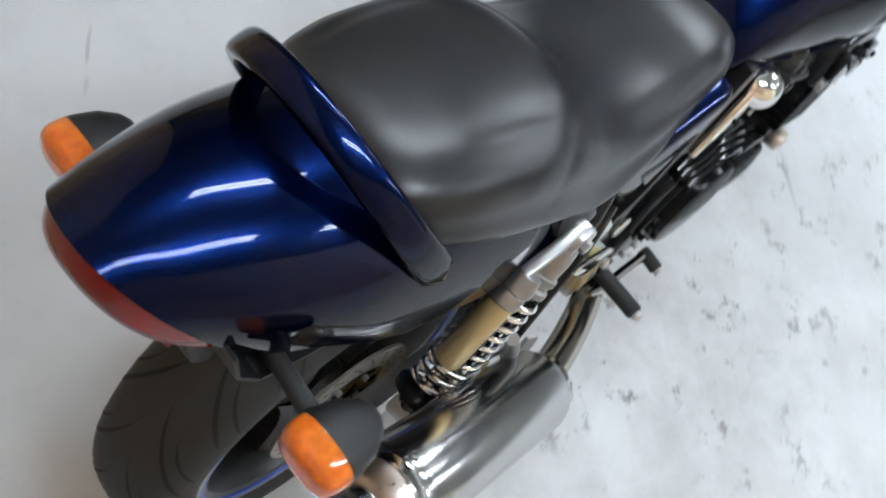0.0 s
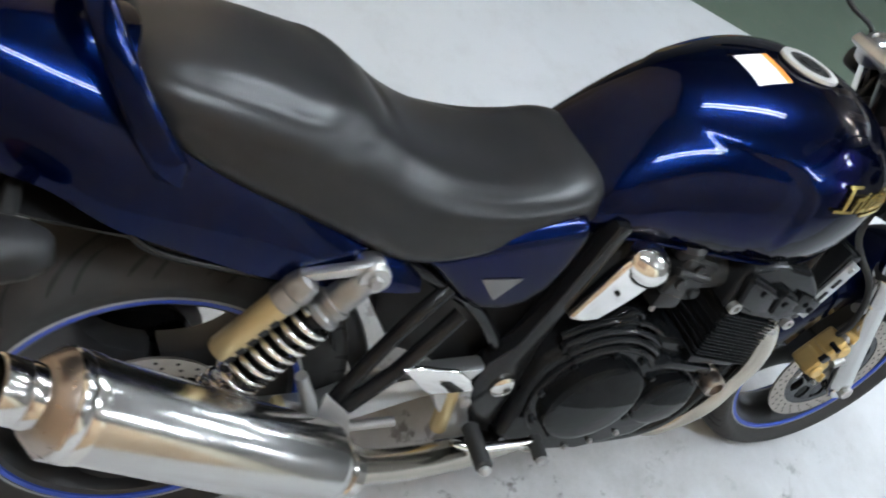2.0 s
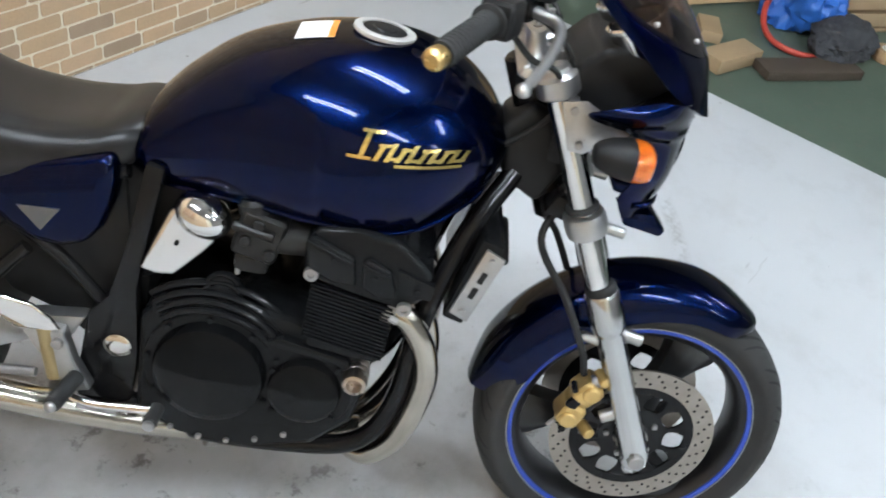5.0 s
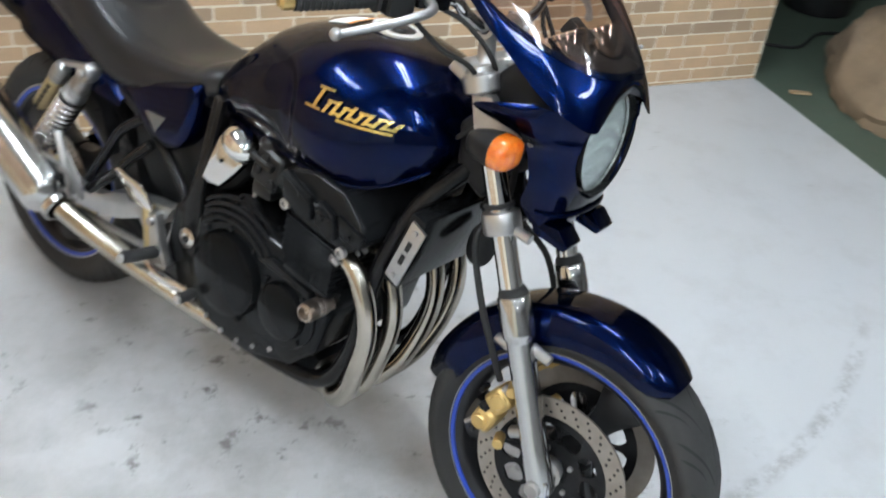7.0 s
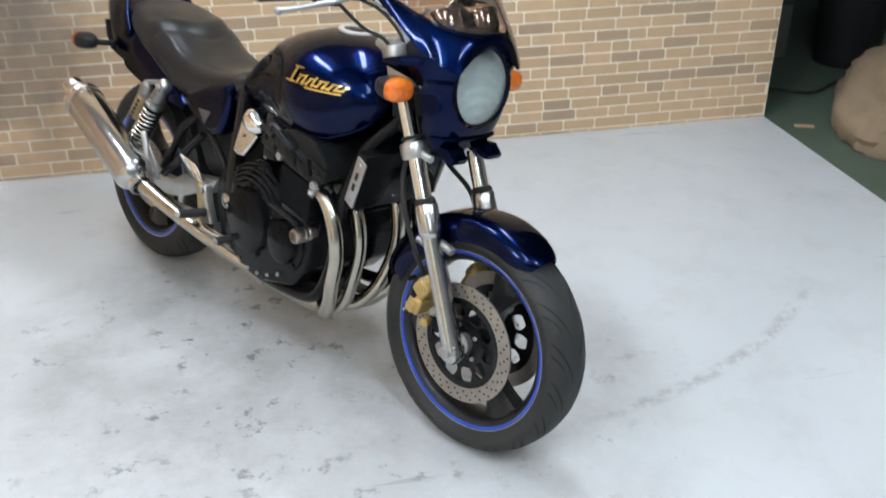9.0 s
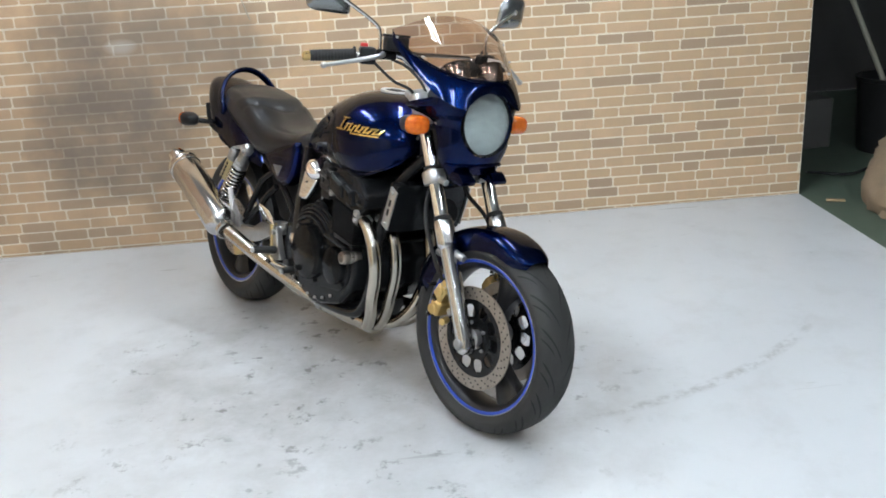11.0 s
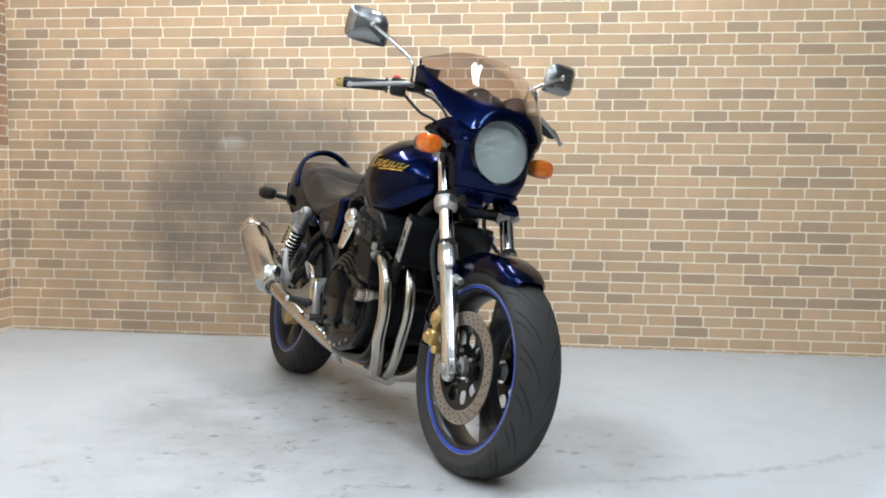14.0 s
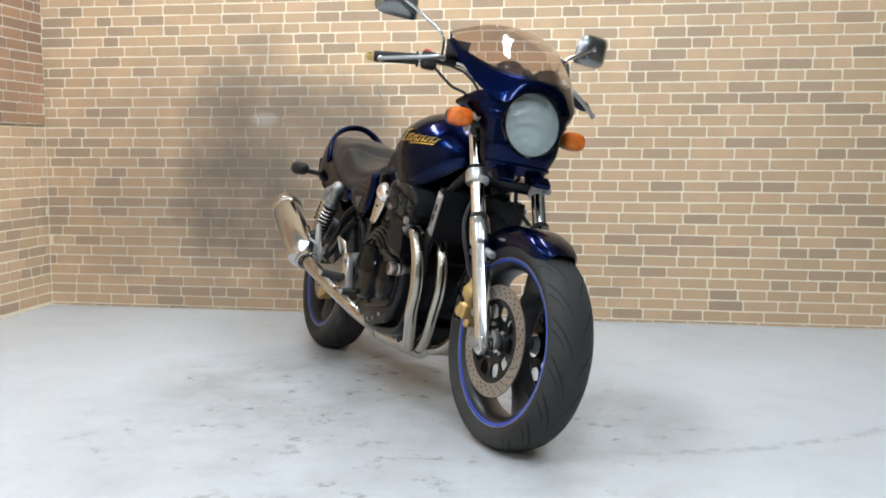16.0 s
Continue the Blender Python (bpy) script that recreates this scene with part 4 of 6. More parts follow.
# frame
for s in (-1, 1):
    part("pivot_plate", prism([(0.592, 0.735), (0.622, 0.730), (0.600, 0.610), (0.582, 0.500), (0.585, 0.36), (0.575, 0.262), (0.480, 0.235), (0.478, 0.30), (0.500, 0.44), (0.535, 0.48), (0.562, 0.58)], s * 0.112, s * 0.148, 0.008), BLACK, bike, "black steel frame plate at the swingarm pivot")
    part("pivot_plug", lathe(bmesh.new(), [(0.0235, 0.0), (0.0235, 0.006), (0.019, 0.009), (0.010, 0.010)], (0.552, s * 0.147, 0.383), (0, s, 0), 24), CHROME_WORN, bike, "round metal pivot plug")
    part("frame_tube", pipe([(0.58, s * 0.10, 0.72), (0.75, s * 0.10, 0.72), (0.95, s * 0.07, 0.76), (1.13, s * 0.035, 0.84)], 0.017), BLACK, bike)
    part("frame_tube", pipe([(1.16, s * 0.045, 0.78), (1.10, s * 0.10, 0.68), (1.055, s * 0.125, 0.52), (1.035, s * 0.13, 0.34), (0.98, s * 0.13, 0.235), (0.86, s * 0.13, 0.205), (0.68, s * 0.13, 0.205), (0.55, s * 0.125, 0.25)], 0.0185), BLACK, bike, "black steel cradle tube")
    part("frame_tube", pipe([(0.53, s * 0.125, 0.44), (0.45, s * 0.130, 0.535), (0.36, s * 0.135, 0.60), (0.24, s * 0.138, 0.665)], 0.0115), BLACK, bike, "black steel seat stay")
    part("frame_tube", pipe([(0.56, s * 0.12, 0.705), (0.40, s * 0.125, 0.66), (0.22, s * 0.14, 0.67), (0.0, s * 0.13, 0.70)], 0.013), BLACK, bike)
    part("pillion_bracket", pipe([(0.370, s * 0.140, 0.600), (0.320, s * 0.160, 0.556), (0.282, s * 0.168, 0.490), (0.236, s * 0.180, 0.402)], 0.0120), BLACK, bike, "black tubular pillion peg bracket")
    part("pillion_bracket", pipe([(0.405, s * 0.145, 0.550), (0.360, s * 0.162, 0.502), (0.318, s * 0.172, 0.450), (0.246, s * 0.186, 0.384)], 0.0130), BLACK, bike)
    peg = part("pillion_peg", tube(bmesh.new(), [(0.158, s * 0.210, 0.502), (0.178, s * 0.212, 0.460), (0.206, s * 0.210, 0.395)], [0.0090, 0.0110, 0.012], 14), ALU, bike, "folded aluminium pillion foot peg")
    part("peg_hinge", block((0.222, s * 0.204, 0.388), (0.032, 0.032, 0.030), 0.005, (0, 35, 0)), ALU_DULL, peg)
    part("peg_hinge", rod((0.215, s * 0.198, 0.405), (0.150, s * 0.194, 0.425), 0.007, 10), ALU_DULL, peg)
    part("hinge_bolt", rod((0.148, s * 0.186, 0.426), (0.148, s * 0.206, 0.426), 0.010, 8), GOLD_DULL, peg)

part("battery_box", prism([(0.25, 0.66), (0.56, 0.735), (0.59, 0.50), (0.58, 0.33), (0.50, 0.34), (0.42, 0.40), (0.352, 0.425), (0.30, 0.50)], -0.098, 0.098, 0.012), PLASTIC, bike, "black plastic battery box")
part("air_box", prism([(0.540, 0.735), (0.660, 0.735), (0.715, 0.700), (0.700, 0.600), (0.640, 0.530), (0.560, 0.480)], -0.104, 0.104, 0.015, 3), PLASTIC, bike, "black plastic air box")
part("rear_hugger", shell([[(0.311 * math.cos(a) * 1.07, y, 0.311 + 0.311 * math.sin(a) * 1.07) for y in (-0.10, -0.085, -0.05, 0, 0.05, 0.085, 0.10)] for a in [radians(2 + 66 * k / 12) for k in range(13)]], 0.003), PLASTIC, bike, "black plastic wheel hugger")
# swingarm
arm = part("swingarm", rod((0.535, -0.115, 0.383), (0.535, 0.115, 0.383), 0.032, 20), ALU_DULL, bike, "silver aluminium box-section swingarm")
for s in (-1, 1):
    part("arm_beam", prism([(0.50, 0.432), (0.42, 0.422), (0.366, 0.411), (0.297, 0.391), (0.238, 0.358), (0.02, 0.338), (-0.055, 0.332), (-0.065, 0.284), (0.02, 0.274), (0.252, 0.303), (0.32, 0.326), (0.405, 0.366), (0.47, 0.380)], s * 0.118, s * 0.152, 0.008), ALU, arm, "brushed aluminium beam")
    part("axle_block", block((-0.01, s * 0.157, 0.307), (0.07, 0.010, 0.036), 0.004), ALU_DULL, arm)
    part("axle_nut", rod((0.0, s * 0.158, 0.307), (0.0, s * 0.178, 0.307), 0.017, 6), ALU_DULL, arm)
# rear brake
part("rear_caliper", block((0.085, -0.105, 0.235), (0.09, 0.055, 0.05), 0.010, (0, -20, 0)), GOLD, bike, "gold rear brake caliper")
part("torque_rod", rod((0.10, -0.125, 0.255), (0.40, -0.125, 0.275), 0.009, 12), ALU_DULL, bike)

# shock absorbers
for s in (-1, 1):
    a, b = Vector((0.218, s * 0.174, 0.658)), Vector((0.032, s * 0.184, 0.395))
    w = (b - a).normalized()
    sh = part("shock_absorber", rod(a + w * 0.05, b, 0.013, 16), CHROME, bike, "rear shock absorber with chromed spring and gold reservoir")
    part("shock_head", lathe(bmesh.new(), [(0.016, 0.005), (0.021, 0.015), (0.0235, 0.030), (0.0235, 0.058), (0.0275, 0.060), (0.0275, 0.068), (0.0245, 0.070), (0.0245, 0.076), (0.029, 0.080), (0.029, 0.088), (0.018, 0.090)], a, w, 26), ALU_LEG, sh, "grey cast shock head")
    part("shock_eye", lathe(bmesh.new(), [(0.009, -0.018), (0.021, -0.018), (0.023, -0.014), (0.023, 0.014), (0.021, 0.018), (0.009, 0.018)], a, (0, 1, 0), 24), ALU, sh)
    part("eye_bolt", rod(a + Vector((0, s * 0.015, 0)), a + Vector((0, s * 0.026, 0)), 0.010, 6), ALU_DULL, sh)
    turns, n = 11.0, 220
    side = w.orthogonal().normalized()
    up = w.cross(side)
    L = (b - a).length - 0.128
    pts = [a + w * (0.090 + L * i / n) + 0.0285 * (math.cos(2 * math.pi * turns * i / n) * side + math.sin(2 * math.pi * turns * i / n) * up) for i in range(n + 1)]
    part("spring", tube(bmesh.new(), pts, 0.0050, 8), CHROME, sh, "chromed coil spring", 60)
    part("damper_body", rod(a + w * 0.09, a + w * 0.22, 0.021, 18), BLACK, sh)
    part("spring_seat", lathe(bmesh.new(), [(0.018, 0), (0.039, 0.003), (0.039, 0.012), (0.025, 0.020), (0.018, 0.040)], a + w * (0.092 + L), w, 26), BLACK, sh)
    part("lower_eye", rod(b + Vector((0, -s * 0.02, 0)), b + Vector((0, s * 0.02, 0)), 0.022, 18), ALU, sh)
    ra = Vector((0.130, s * 0.180, 0.640))
    part("reservoir_head", lathe(bmesh.new(), [(0.012, -0.014), (0.019, -0.010), (0.021, 0.0), (0.0225, 0.004), (0.0225, 0.014), (0.0195, 0.018), (0.021, 0.022), (0.021, 0.036), (0.018, 0.040)], ra, w, 26), ALU_LEG, sh, "grey cast reservoir head")
    part("reservoir", lathe(bmesh.new(), [(0.0188, 0.038), (0.0188, 0.136), (0.016, 0.143), (0.008, 0.146)], ra, w, 28), GOLD_DULL, sh, "dull gold gas reservoir with black markings")
    for k in range(5):
        q = ra + w * (0.062 + 0.019 * k)
        o = q + Vector((0.0, s * 0.0165, -0.004))
        part("marking", block(o + Vector((0.008, s * 0.0008, 0.004)), (0.010, 0.004, 0.012), 0.001, (0, 38, 0)), PLASTIC, sh)
    part("head_bridge", prism([(0.122, 0.660), (0.190, 0.674), (0.226, 0.684), (0.236, 0.670), (0.222, 0.648), (0.196, 0.660), (0.128, 0.648)], s * 0.170, s * 0.186, 0.004), ALU, sh)

# engine
engine = part("engine", prism([(0.585, 0.26), (0.590, 0.46), (0.640, 0.500), (0.70, 0.520), (0.84, 0.505), (0.955, 0.470), (0.985, 0.40), (0.965, 0.30), (0.90, 0.235), (0.78, 0.205), (0.66, 0.215)], -0.165, 0.165, 0.018, 3), ENGINE, bike, "black four-cylinder air-cooled engine")
part("sump", prism([(0.66, 0.235), (0.94, 0.245), (0.90, 0.160), (0.72, 0.155)], -0.10, 0.10, 0.015), ENGINE, engine)


def cover(c, r, y0, y1, poly_r=None):
    c = Vector(c)
    bm = bmesh.new()
    s = math.copysign(1, y1)
    rows = []
    for y, k, dr in ((y0, 1.0, 0.008), (y0 + (y1 - y0) * 0.25, 1.0, 0.008), (y0 + (y1 - y0) * 0.3, 1.0, 0.0), (y0 + (y1 - y0) * 0.72, 0.985, 0.0), (y0 + (y1 - y0) * 0.93, 0.94, 0.0), (y1, 0.86, 0.0), (y1 + s * 0.001, 0.78, 0.0), (y1 + s * 0.0035, 0.60, 0.0), (y1 + s * 0.0055, 0.36, 0.0), (y1 + s * 0.006, 0.15, 0.0)):
        rows.append([(c.x + (r * k + dr) * math.cos(a) * 1.0, y, c.z + (r * k + dr) * math.sin(a) * 1.02) for a in (2 * math.pi * j / 64 for j in range(96))])
    skin(bm, rows, True, True)
    return bm


for s in (-1, 1):
    cl = part("clutch_cover", cover((0.715, 0, 0.381), 0.097, s * 0.150, s * 0.198), ENGINE, engine, "round black clutch cover")
    for k in range(9):
        a = 2 * math.pi * (k + 0.3) / 9
        o = Vector((0.715 + 0.107 * math.cos(a), s * 0.172, 0.381 + 0.105 * math.sin(a)))
        part("bolt", rod(o, o + Vector((0, s * 0.010, 0)), 0.0062, 8), ENGINE, cl)
    part("ignition_cover", cover((0.877, 0, 0.370), 0.064, s * 0.150, s * 0.192), ENGINE, engine, "round black ignition cover")
    for k in range(4):
        a = 2 * math.pi * (k + 0.5) / 4
        o = Vector((0.877 + 0.073 * math.cos(a), s * 0.172, 0.370 + 0.075 * math.sin(a)))
        part("bolt", rod(o, o + Vector((0, s * 0.011, 0)), 0.0065, 8), ENGINE, engine)
    # crankcase flange that both covers sit in
    hull = [(0.715 + 0.116 * math.cos(a), 0.379 + 0.118 * math.sin(a)) for a in [radians(62 + 222 * j / 18) for j in range(19)]]
    hull += [(0.880 + 0.082 * math.cos(a), 0.368 + 0.084 * math.sin(a)) for a in [radians(-72 + 144 * j / 12) for j in range(13)]]
    part("case_flange", prism(hull, s * 0.140, s * 0.174, 0.006, 3), ENGINE, engine)
    # stepped casting above the clutch
    for k, (r, y) in enumerate(((0.124, 0.176), (0.137, 0.168), (0.150, 0.160), (0.163, 0.150))):
        pts = [(0.712 + r * math.cos(a), s * y, 0.378 + r * math.sin(a)) for a in [radians(38 + 92 * j / 14) for j in range(15)]]
        part("casting_rib", tube(bmesh.new(), pts, 0.0065, 10), ENGINE, engine)
    part("filler_plug", lathe(bmesh.new(), [(0.019, 0.0), (0.020, 0.012), (0.013, 0.014), (0.012, 0.022)], (0.632, s * 0.150, 0.485), (0, s, 0), 20), ENGINE, engine)
    for k in range(6):
        q = Vector((0.600 + 0.05 * k, s * 0.163, 0.255 - 0.035 * math.sin(math.pi * k / 5)))
        part("case_screw", rod(q, q + Vector((0, s * 0.008, 0)), 0.0055, 8), ALU_DULL, engine)
    part("case_web", prism([(0.795, 0.46), (0.83, 0.475), (0.945, 0.45), (0.955, 0.42), (0.92, 0.44), (0.84, 0.452)], s * 0.160, s * 0.184, 0.006), ENGINE, engine)
    part("breather_cover", ball((0.722, s * 0.140, 0.520), (0.036, 0.018, 0.040)), ENGINE, engine)
    for k in range(3):
        part("breather_rib", tube(bmesh.new(), [(0.722 + (0.034 - 0.004 * k) * math.cos(a), s * (0.157 - 0.003 * k), 0.510 + 0.014 * k + 0.022 * math.sin(a)) for a in [radians(20 + 140 * j / 8) for j in range(9)]], 0.004, 8), ENGINE, engine)

part("cylinder_block", prism([(0.870, 0.470), (0.985, 0.455), (0.998, 0.570), (0.866, 0.600)], -0.184, 0.184, 0.006), ENGINE, engine)
fin_mesh = None
for k in range(15):
    z = 0.482 + 0.0072 * k
    if fin_mesh is None:
        f0 = part("cooling_fin", block((0.930, 0, 0.5), (0.138, 0.384, 0.0034), 0.0013, (0, 11, 0), 1), ENGINE, engine)
        fin_mesh = f0.data
    else:
        f0 = new("cooling_fin", fin_mesh)
        f0.parent = engine
    f0.location = (0.05 * (z - 0.5) + (0.003 if k % 2 else 0), 0, z - 0.5)
head = part("cylinder_head", prism([(0.852, 0.606), (0.850, 0.668), (0.868, 0.696), (0.93, 0.706), (1.00, 0.692), (1.055, 0.645), (1.058, 0.603), (1.015, 0.568), (0.93, 0.586)], -0.188, 0.188, 0.012, 3), ENGINE, engine, "black cylinder head with cam cover")
for s in (-1, 1):
    for poly in ([(0.853, 0.679), (0.862, 0.690), (0.930, 0.660), (0.938, 0.612), (0.900, 0.612), (0.860, 0.632)], [(0.942, 0.656), (0.952, 0.664), (0.990, 0.646), (1.004, 0.600), (0.975, 0.594), (0.948, 0.610)]):
        part("cam_end_cover", prism(poly, s * 0.184, s * 0.203, 0.006, 3), ENGINE, head)
    part("head_step", prism([(0.998, 0.652), (1.062, 0.630), (1.058, 0.602), (1.004, 0.606)], s * 0.180, s * 0.197, 0.005, 2), ENGINE, head)
    for x, z in ((0.866, 0.618), (1.018, 0.580)):
        part("head_bolt", lathe(bmesh.new(), [(0.0115, 0), (0.0115, 0.010), (0.006, 0.011), (0.005, 0.006)], (x, s * 0.190, z), (0, s, 0), 16), ALU_DULL, head)
    for x, z in ((0.900, 0.655), (0.965, 0.632), (1.035, 0.620)):
        part("cover_screw", rod((x, s * 0.200, z), (x, s * 0.207, z), 0.006, 8), ENGINE, head)
    part("cover_ridge", pipe([(0.856, s * 0.204, 0.682), (0.890, s * 0.206, 0.670), (0.928, s * 0.205, 0.652)], 0.0035), ENGINE, head)
    part("cover_ridge", pipe([(0.944, s * 0.204, 0.656), (0.966, s * 0.206, 0.648), (0.988, s * 0.205, 0.638)], 0.0035), ENGINE, head)
for k in range(4):
    y = -0.135 + 0.09 * k
    part("spark_lead", pipe([(0.945, y, 0.70), (0.93, y, 0.735), (0.86, y * 0.8, 0.75)], 0.005), GRIP, engine)
    cb = part("carburettor", block((0.775, y, 0.645), (0.075, 0.060, 0.085), 0.014, (0, 14, 0), 3), CARB, bike, "dull cast carburettor")
    part("carburettor_top", lathe(bmesh.new(), [(0.028, 0), (0.028, 0.018), (0.022, 0.026)], (0.765, y, 0.680), (-0.2, 0, 1), 22), CARB, cb)
    part("inlet_rubber", rod((0.80, y, 0.640), (0.87, y, 0.645), 0.028, 18), GRIP, cb)
    part("float_bowl", block((0.765, y, 0.594), (0.055, 0.050, 0.036), 0.010), CARB, cb)
    for dx, dz in ((-0.020, 0.0), (0.020, -0.02), (0.0, 0.03)):
        part("carburettor_boss", rod((0.775 + dx, y - 0.036, 0.640 + dz), (0.775 + dx, y - 0.020, 0.640 + dz), 0.010, 12, 0.002), CARB, cb)
    part("bowl_screw", rod((0.745, y - 0.020, 0.570), (0.745, y - 0.020, 0.582), 0.004, 8), ALU_DULL, cb)
for s in (-1, 1):
    part("choke_linkage", rod((0.735, s * 0.165, 0.665), (0.80, s * 0.170, 0.655), 0.008, 10), CARB, bike)
    # chromed side shield
    cs = part("air_box_shield", ball((0.684, s * 0.146, 0.662), (0.047, 0.038, 0.036), 32, 20, (0, 24, 0)), CHROME, bike, "chromed carburettor side shield")
    part("shield_wing", prism([(0.588, 0.553), (0.615, 0.546), (0.645, 0.550), (0.668, 0.575), (0.690, 0.600), (0.708, 0.625), (0.690, 0.645), (0.655, 0.655), (0.652, 0.688), (0.634, 0.668), (0.612, 0.615)], s * 0.138, s * 0.162, 0.009, 4), CHROME, cs, "", 60)
    part("shield_screw", rod((0.648, s * 0.158, 0.614), (0.648, s * 0.166, 0.613), 0.004, 8), BLACK, cs)
    # crash bobbin
    bb = part("crash_bobbin", lathe(bmesh.new(), [(0.020, 0.135), (0.020, 0.150), (0.0215, 0.152), (0.0215, 0.160), (0.0195, 0.163), (0.0215, 0.166), (0.0215, 0.174), (0.0195, 0.177), (0.0215, 0.180), (0.0215, 0.196), (0.0195, 0.204), (0.014, 0.206), (0.013, 0.190)], (0.960, 0, 0.418), (0, s, 0), 30), BRONZE, bike, "ribbed bronze-coloured crash bobbin")
    part("bobbin_plate", prism([(0.925, 0.46), (0.985, 0.45), (0.975, 0.39), (0.945, 0.385)], s * 0.128, s * 0.136, 0.002), BLACK, bb)
    # oil cooler end plates
    part("cooler_plate", prism([(1.133, 0.688), (1.166, 0.672), (1.126, 0.545), (1.094, 0.560)], s * 0.146, s * 0.152, 0.002), ALU, bike, "aluminium oil cooler side plate with slots")
    for f in (0.36, 0.60):
        x, z = 1.149 + (1.110 - 1.149) * f, 0.680 + (0.553 - 0.680) * f
        part("plate_slot", block((x, s * 0.1525, z), (0.010, 0.002, 0.022), 0.0008, (0, 17, 0)), GROOVE, bike)
    for f in (0.1, 0.9):
        x, z = 1.149 + (1.110 - 1.149) * f, 0.680 + (0.553 - 0.680) * f
        part("plate_bolt", rod((x, s * 0.151, z), (x, s * 0.158, z), 0.006, 8), ALU, bike)
part("oil_cooler", prism([(1.125, 0.700), (1.160, 0.690), (1.120, 0.535), (1.085, 0.545)], -0.145, 0.145, 0.004), ENGINE, bike, "black finned oil cooler")
for k in range(16):
    f = (k + 0.5) / 16
    part("cooler_fin", block((1.140 + (1.100 - 1.140) * f + 0.003, 0, 0.692 + (0.545 - 0.692) * f), (0.038, 0.282, 0.0022), 0.0007, (0, -15, 0), 1), ENGINE, bike)
part("horn", lathe(bmesh.new(), [(0.02, 0), (0.042, 0.005), (0.045, 0.020), (0.040, 0.026), (0.012, 0.022)], (1.165, 0.04, 0.60), (1, 0, 0.2), 26), PLASTIC, bike)

# exhaust
exhaust = part("exhaust_collector", pipe([(0.98, -0.050, 0.176), (0.88, -0.065, 0.174), (0.78, -0.085, 0.178), (0.70, -0.108, 0.190)], [0.038, 0.030], 6, 20), STEEL_PIPE, bike, "heat-stained steel exhaust collector")
for y, end, low in ((-0.160, -0.066, 0.182), (-0.075, -0.055, 0.170), (0.075, -0.040, 0.170), (0.160, -0.030, 0.178)):
    h = part("header_pipe", pipe([(0.998, y, 0.552), (1.030, y, 0.538), (1.062, y * 0.985, 0.490), (1.078, y * 0.96, 0.430), (1.076, y * 0.92, 0.370), (1.062, y * 0.84 + end * 0.14, 0.300), (1.040, y * 0.66 + end * 0.34, 0.235), (0.995, y * 0.42 + end * 0.58, 0.182), (0.93, end, low), (0.86, end - 0.01, low)], 0.0205, 6, 18), STEEL_PIPE, bike, "polished steel header pipe with heat stains")
    part("header_flange", rod((0.985, y, 0.560), (1.004, y, 0.552), 0.030, 18), ALU_DULL, h)
    for k in (-1, 1):
        part("flange_nut", rod((0.998, y + 0.030 * k, 0.556), (1.012, y + 0.030 * k, 0.550), 0.006, 6), ALU_DULL, h)
link_pipe = part("link_pipe", pipe([(0.72, -0.104, 0.188), (0.60, -0.148, 0.222), (0.48, -0.198, 0.272), (0.36, -0.236, 0.318), (0.234, -0.265, 0.364)], 0.0262, 5, 22), STEEL_PIPE, bike, "polished steel link pipe")
way = Vector((-0.455, -0.008, 0.185)).normalized()
part("pipe_clamp", lathe(bmesh.new(), [(0.031, -0.01), (0.035, -0.009), (0.035, 0.009), (0.031, 0.01)], (0.712, -0.106, 0.190), (-0.88, -0.34, 0.24), 26), ALU_DULL, bike)
part("pipe_spring", rod((0.56, -0.185, 0.262), (0.50, -0.208, 0.286), 0.004, 8), ALU_DULL, bike)
o = Vector((0.238, -0.266, 0.362))
way = Vector((-0.383, -0.002, 0.178)).normalized()
sil = part("silencer", lathe(bmesh.new(), [(0.030, 0.0), (0.036, 0.004), (0.053, 0.022), (0.0610, 0.034), (0.0620, 0.040), (0.0620, 0.409), (0.0610, 0.413)], o, way, 48), POLISHED, bike, "polished round steel silencer")
part("silencer_band", lathe(bmesh.new(), [(0.0620, 0.394), (0.0645, 0.396), (0.0645, 0.408), (0.063, 0.411), (0.0645, 0.414), (0.0645, 0.426), (0.0620, 0.429)], o, way, 48, False), CHROME_WORN, sil)
part("silencer_end", lathe(bmesh.new(), [(0.0635, 0.424), (0.0605, 0.430), (0.048, 0.446), (0.042, 0.450), (0.037, 0.451)], o, way, 44, False), BRONZE, sil, "heat-browned end cone")
part("silencer_outlet", lathe(bmesh.new(), [(0.037, 0.447), (0.0375, 0.462), (0.0355, 0.466), (0.0375, 0.470), (0.0375, 0.497), (0.0345, 0.499), (0.0335, 0.456)], o, way, 40, False), CHROME_WORN, sil, "bright steel outlet stub")
part("outlet_core", lathe(bmesh.new(), [(0.0338, 0.458), (0.010, 0.459)], o, way, 32), GROOVE, sil)
part("silencer_ring", lathe(bmesh.new(), [(0.033, -0.018), (0.040, -0.016), (0.040, 0.000), (0.036, 0.003)], o, way, 32, False), CHROME_WORN, sil)
part("silencer_hanger", prism([(0.20, 0.47), (0.25, 0.42), (0.265, 0.37), (0.245, 0.365), (0.20, 0.42)], -0.218, -0.212, 0.002), ALU_DULL, sil)

